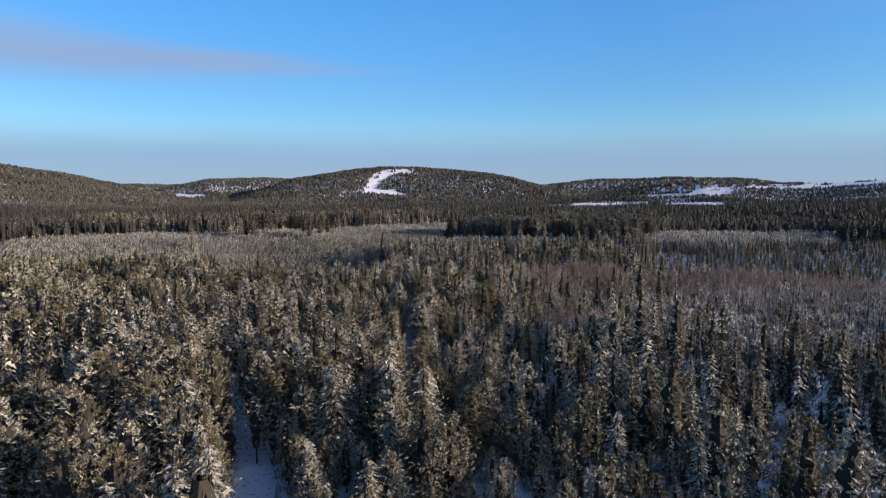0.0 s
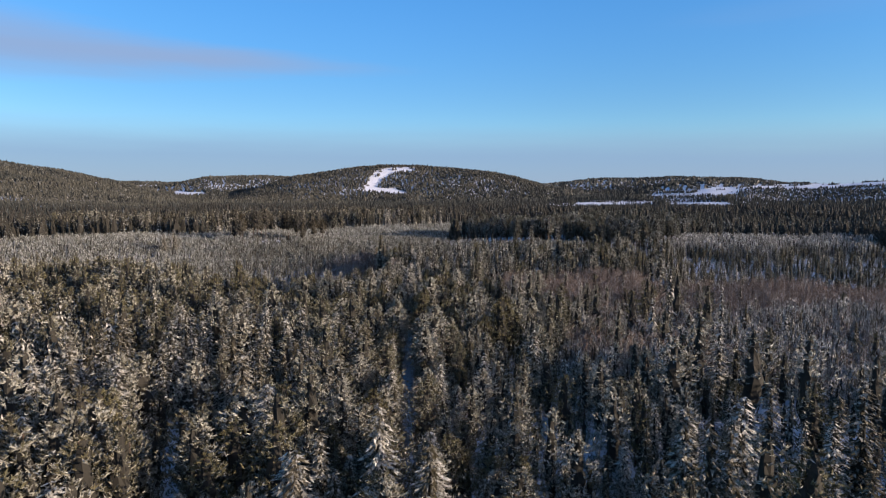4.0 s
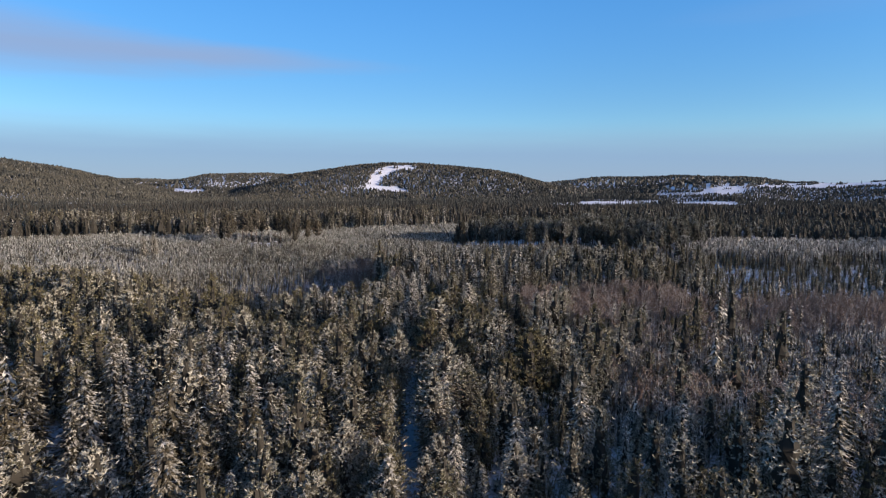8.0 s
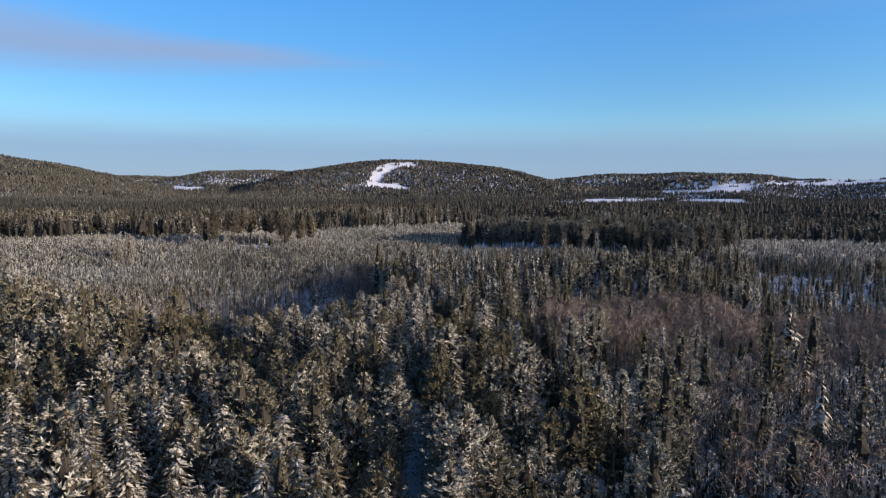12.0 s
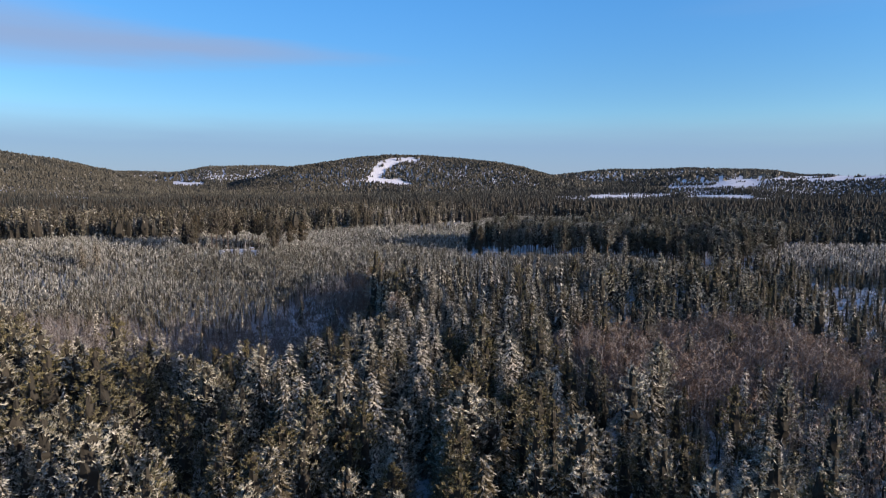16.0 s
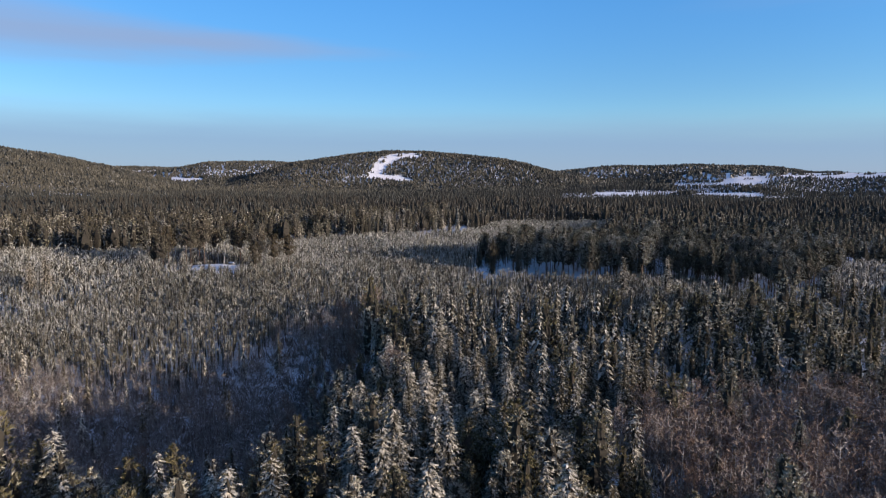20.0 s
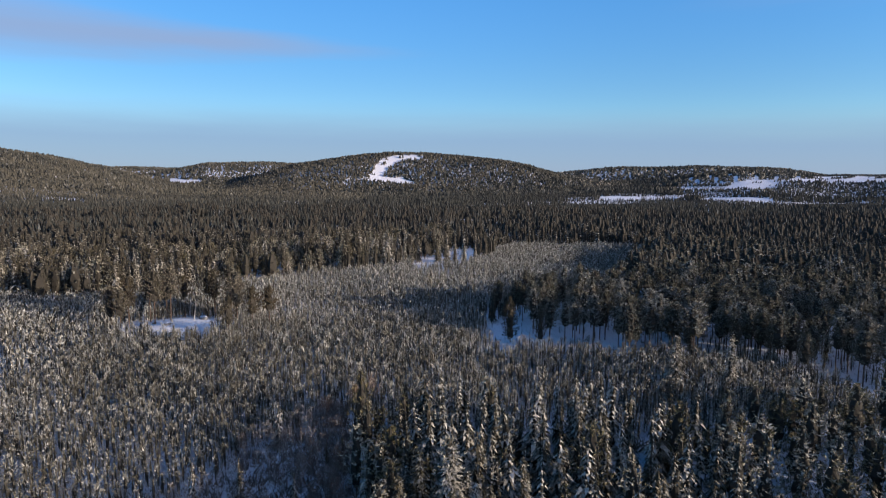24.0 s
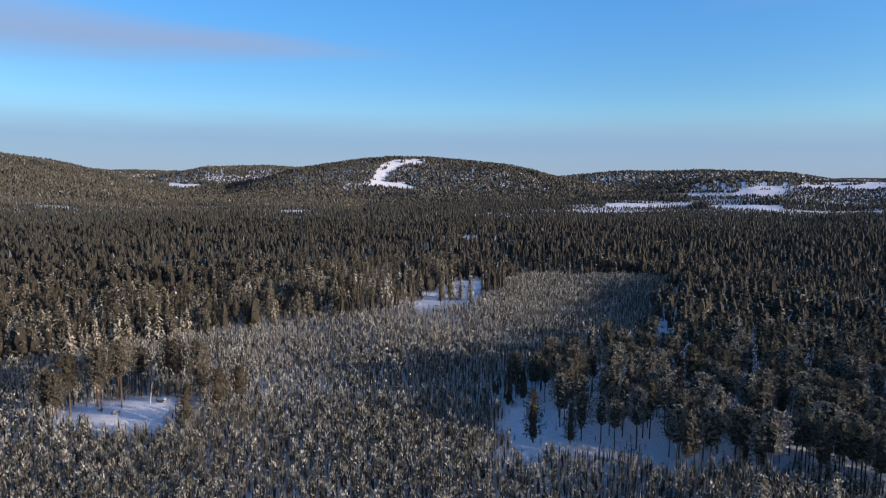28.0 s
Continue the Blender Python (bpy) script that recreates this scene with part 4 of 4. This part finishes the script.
def far_forest():
    """Conifer forest that rolls to the hills; spacing widens with distance."""
    bands = ((310, 640, 3.3, SPRUCE_MID, "mid_forest", 1.2), (640, 1100, 4.6, SPRUCE_FAR + PINE_FAR, "far_forest", 1.3),
             (1100, 2000, 6.4, [cone_shape(50 + i, 2, 4, 0.16) for i in range(8)], "far_forest", 1.35),
             (2000, 3000, 7.6, [cone_shape(300 + i, 2, 3, 0.18) for i in range(8)], "hill_forest", 2.8), (3000, 4700, 15, [cone_shape(310 + i, 1, 4, 0.3) for i in range(6)], "hill_forest", 2.2))
    for r0, r1, step, shapes, name, wide in bands:
        x, y = points(-r1 * 0.86, r1 * 0.66, 60, r1, step, 0.75)
        az, r = azr(x, y)
        keep = (r >= r0) & (r < r1) & (az > -46) & (az < 32) & ~opening(x, y) & ~zone(x, y, THICKET) & ~zone(x, y, PINE_STAND) & ~((y < 330) & (np.abs(x) < 240) & ((y < 262) | (x > -61))) & ~((y < 362) & (x > -50) & (x < 95)) & ~zone(x, y, FROSTED_FAR)
        keep &= ~inside(x, y, [(-300, 362), (-185, 392), (-158, 419), (-130, 453), (-90, 474), (-97, 500), (-80, 545), (-70, 590), (-120, 590), (-190, 480), (-300, 430)])
        if r0 >= 2000:
            keep &= height(x, y) > height(x * 0.985, y * 0.985) - 2.5
        x, y, r = x[keep], y[keep], r[keep]
        tall = np.clip(9.6 + 1.8 * clump(x, y, 60, 0.5) + 1.2 * clump(x, y, 23, 1.1) + rng.normal(0, 2.1, x.size), 4, 17)
        tall = np.where(r > 2000, tall + 2.0, tall)
        tall = np.where((r > 2250) & (x > 0.385 * y), tall * 0.6, tall)
        tall = np.where(((r > 1560) & (r < 1760) & (x > 90)) | ((r > 1950) & (r < 2300) & (x > 0.22 * y)), tall * 0.6, tall)
        slim = rng.uniform(0.7, 1.25, x.size) * wide
        # glades with low young growth
        glade = (clump(x * 0.45, y, 31 if r0 < 1000 else 60, 2.7) > 0.72) & (r < 2200)
        tall = np.where(glade, tall * 0.42, tall)
        pale = (x > 120) & (r0 >= 2000) & (clump(x, y, 130, 1.5) > 0.1) & (rng.random(x.size) < 0.5)
        scatter("frosted_hill_forest", shapes, x[pale], y[pale], tall[pale] * 0.8, [LADEN, SPRUCE_BARK], "far trees white with rime among dark forest", "forest", slim=slim[pale])
        x, y, tall, slim, r = x[~pale], y[~pale], tall[~pale], slim[~pale], r[~pale]
        # paler young woods in bands on the plain and the hill to the west, and rimed stands on the ski hill
        share = np.where(x < -0.24 * y, 0.45 + 0.5 * (clump(x * 0.35, y, 95, 0.9) > -0.2), 0.2) * np.clip((r - 1000) / 700, 0, 1)
        share = np.where((r > 2250) & (x < 250) & (x > -0.24 * y), 0.12 + 0.75 * (clump(x, y, 60, 0.6) > -0.1), share)
        share = np.where(r < 900, 0.05 + 0.15 * (clump(x * 0.6, y, 45, 1.9) > 0.25), share)
        light = rng.random(x.size) < np.where(glade[~pale], 0.9, share)
        scatter("young_woods", shapes, x[light], y[light], tall[light] * 0.85, [HILL, SPRUCE_BARK], "pale young woods in bands on the far plain", "forest", slim=slim[light], patch=70)
        x, y, tall, slim = x[~light], y[~light], tall[~light], slim[~light]
        if r0 < 600:
            pine = rng.random(x.size) + 0.4 * clump(x, y, 26, 0.8) > 0.55
            scatter("mid_pine_forest", PINE_MID, x[pine], y[pine], tall[pine] * 1.1, [MIDWOOD, PINE_BARK], "rimed pines among dark spruces", "forest", slim=slim[pine], patch=40)
            x, y, tall, slim = x[~pine], y[~pine], tall[~pine], slim[~pine] * 1.1
        scatter(name, shapes, x, y, tall, [MIDWOOD if r0 < 600 else FAR if r0 < 2000 else HILL_DARK, SPRUCE_BARK], "dark conifer forest with rime, reaching to the hills", "forest", slim=slim, patch=55 if r0 < 1000 else 110)


far_forest()
lone_x = np.array([1140.0, 1180, 1235, 1290, 1330, 1395, 1010, 1075])
lone_y = np.array([2010.0, 2120, 1985, 2080, 1990, 2040, 2140, 2090])
scatter("lone_trees", SPRUCE_FAR, lone_x, lone_y, np.array([9.0, 12, 8, 11, 7, 13, 8, 10]), [FAR, SPRUCE_BARK], "scattered trees on a bare snowy rise", "trees", slim=np.full(8, 1.6))


# ---- small things in the clearings ----
def rock_material():
    m, n, l, b = material("grey_granite", 0.85)
    l.new(mixn(n, l, noisen(n, l, 2.0, 5), (0.10, 0.095, 0.09), (0.30, 0.28, 0.26)), b.inputs["Base Color"])
    return m


GRANITE = rock_material()


def boulder(x, y, size, seed):
    """A granite boulder with a cap of snow."""
    root = tagged(new("boulder"), "grey granite boulder with a cap of snow in a clearing", "boulder", "boulders in the clearings")
    rnd = random.Random(seed)
    for name, mat, lift, squash, low in (("rock", GRANITE, 0.0, 0.62, -1.0), ("snow_cap", SNOW, 0.10, 0.60, 0.30)):
        bm = bmesh.new()
        bmesh.ops.create_icosphere(bm, subdivisions=3, radius=1.0)
        for v in bm.verts:
            k = 1 + 0.22 * noise.noise(v.co * 1.3 + Vector((seed, 0, 0))) + 0.07 * noise.noise(v.co * 4 + Vector((0, seed, 0)))
            v.co = Vector((v.co.x * k * 1.25, v.co.y * k, v.co.z * k * squash + lift))
        if low > -1:
            bmesh.ops.delete(bm, geom=[v for v in bm.verts if v.co.z < low], context="VERTS")
        me = bpy.data.meshes.new(name)
        bm.to_mesh(me)
        bm.free()
        me.materials.append(mat)
        for p in me.polygons:
            p.use_smooth = True
        ob = new(name, me)
        ob.parent = root
    root.matrix_basis = pose(x, y, float(height(x, y)) + 0.25 * size, rz=rnd.uniform(0, 360)) @ Matrix.Diagonal((size, size, size, 1))


for k, (bx, by, bs) in enumerate(((-136.0, 344.5, 1.3), (-130.0, 355.0, 1.9), (-125.0, 356.0, 1.4), (-142.0, 347.0, 0.9), (43.0, 352.3, 2.4), (27.2, 362.0, 2.0), (44.0, 360.0, 1.2), (7.0, 350.0, 0.9), (-73.0, 490.0, 1.5), (-83.0, 497.0, 1.2))):
    boulder(bx, by, 0.65 * bs, k + 1)


def snag(x, y, tall, lean):
    """A pale dead birch, broken off, leaning over the clearing."""
    root = tagged(new("dead_birch"), "pale leaning dead birch trunk with broken limbs", "dead tree")
    for name, (r0, r1, z0, z1, tilt) in (("trunk", (0.17, 0.07, -0.3, tall, lean)), ("limb", (0.05, 0.015, tall * 0.6, tall * 0.85, lean * 0.6 + 1.1)), ("limb", (0.045, 0.015, tall * 0.45, tall * 0.66, lean * 0.5 - 0.8))):
        s = Shape()
        stem(s, r0, r1, z0, z1, 8, 0, (tilt, 0.15))
        if name == "limb":
            for i, v in enumerate(s.v):
                if v[2] < z0 + 0.01:
                    s.v[i] = (v[0] + lean * z0 / tall, v[1] + 0.15 * z0 / tall, v[2])
        s.done()
        ob = new(name, mesh_of("snag_" + name, s.v, s.f, s.m, [BIRCH_BARK]))
        ob.parent = root
    root.matrix_basis = pose(x, y, float(height(x, y)))


snag(-131.5, 352.0, 6.0, 0.9)
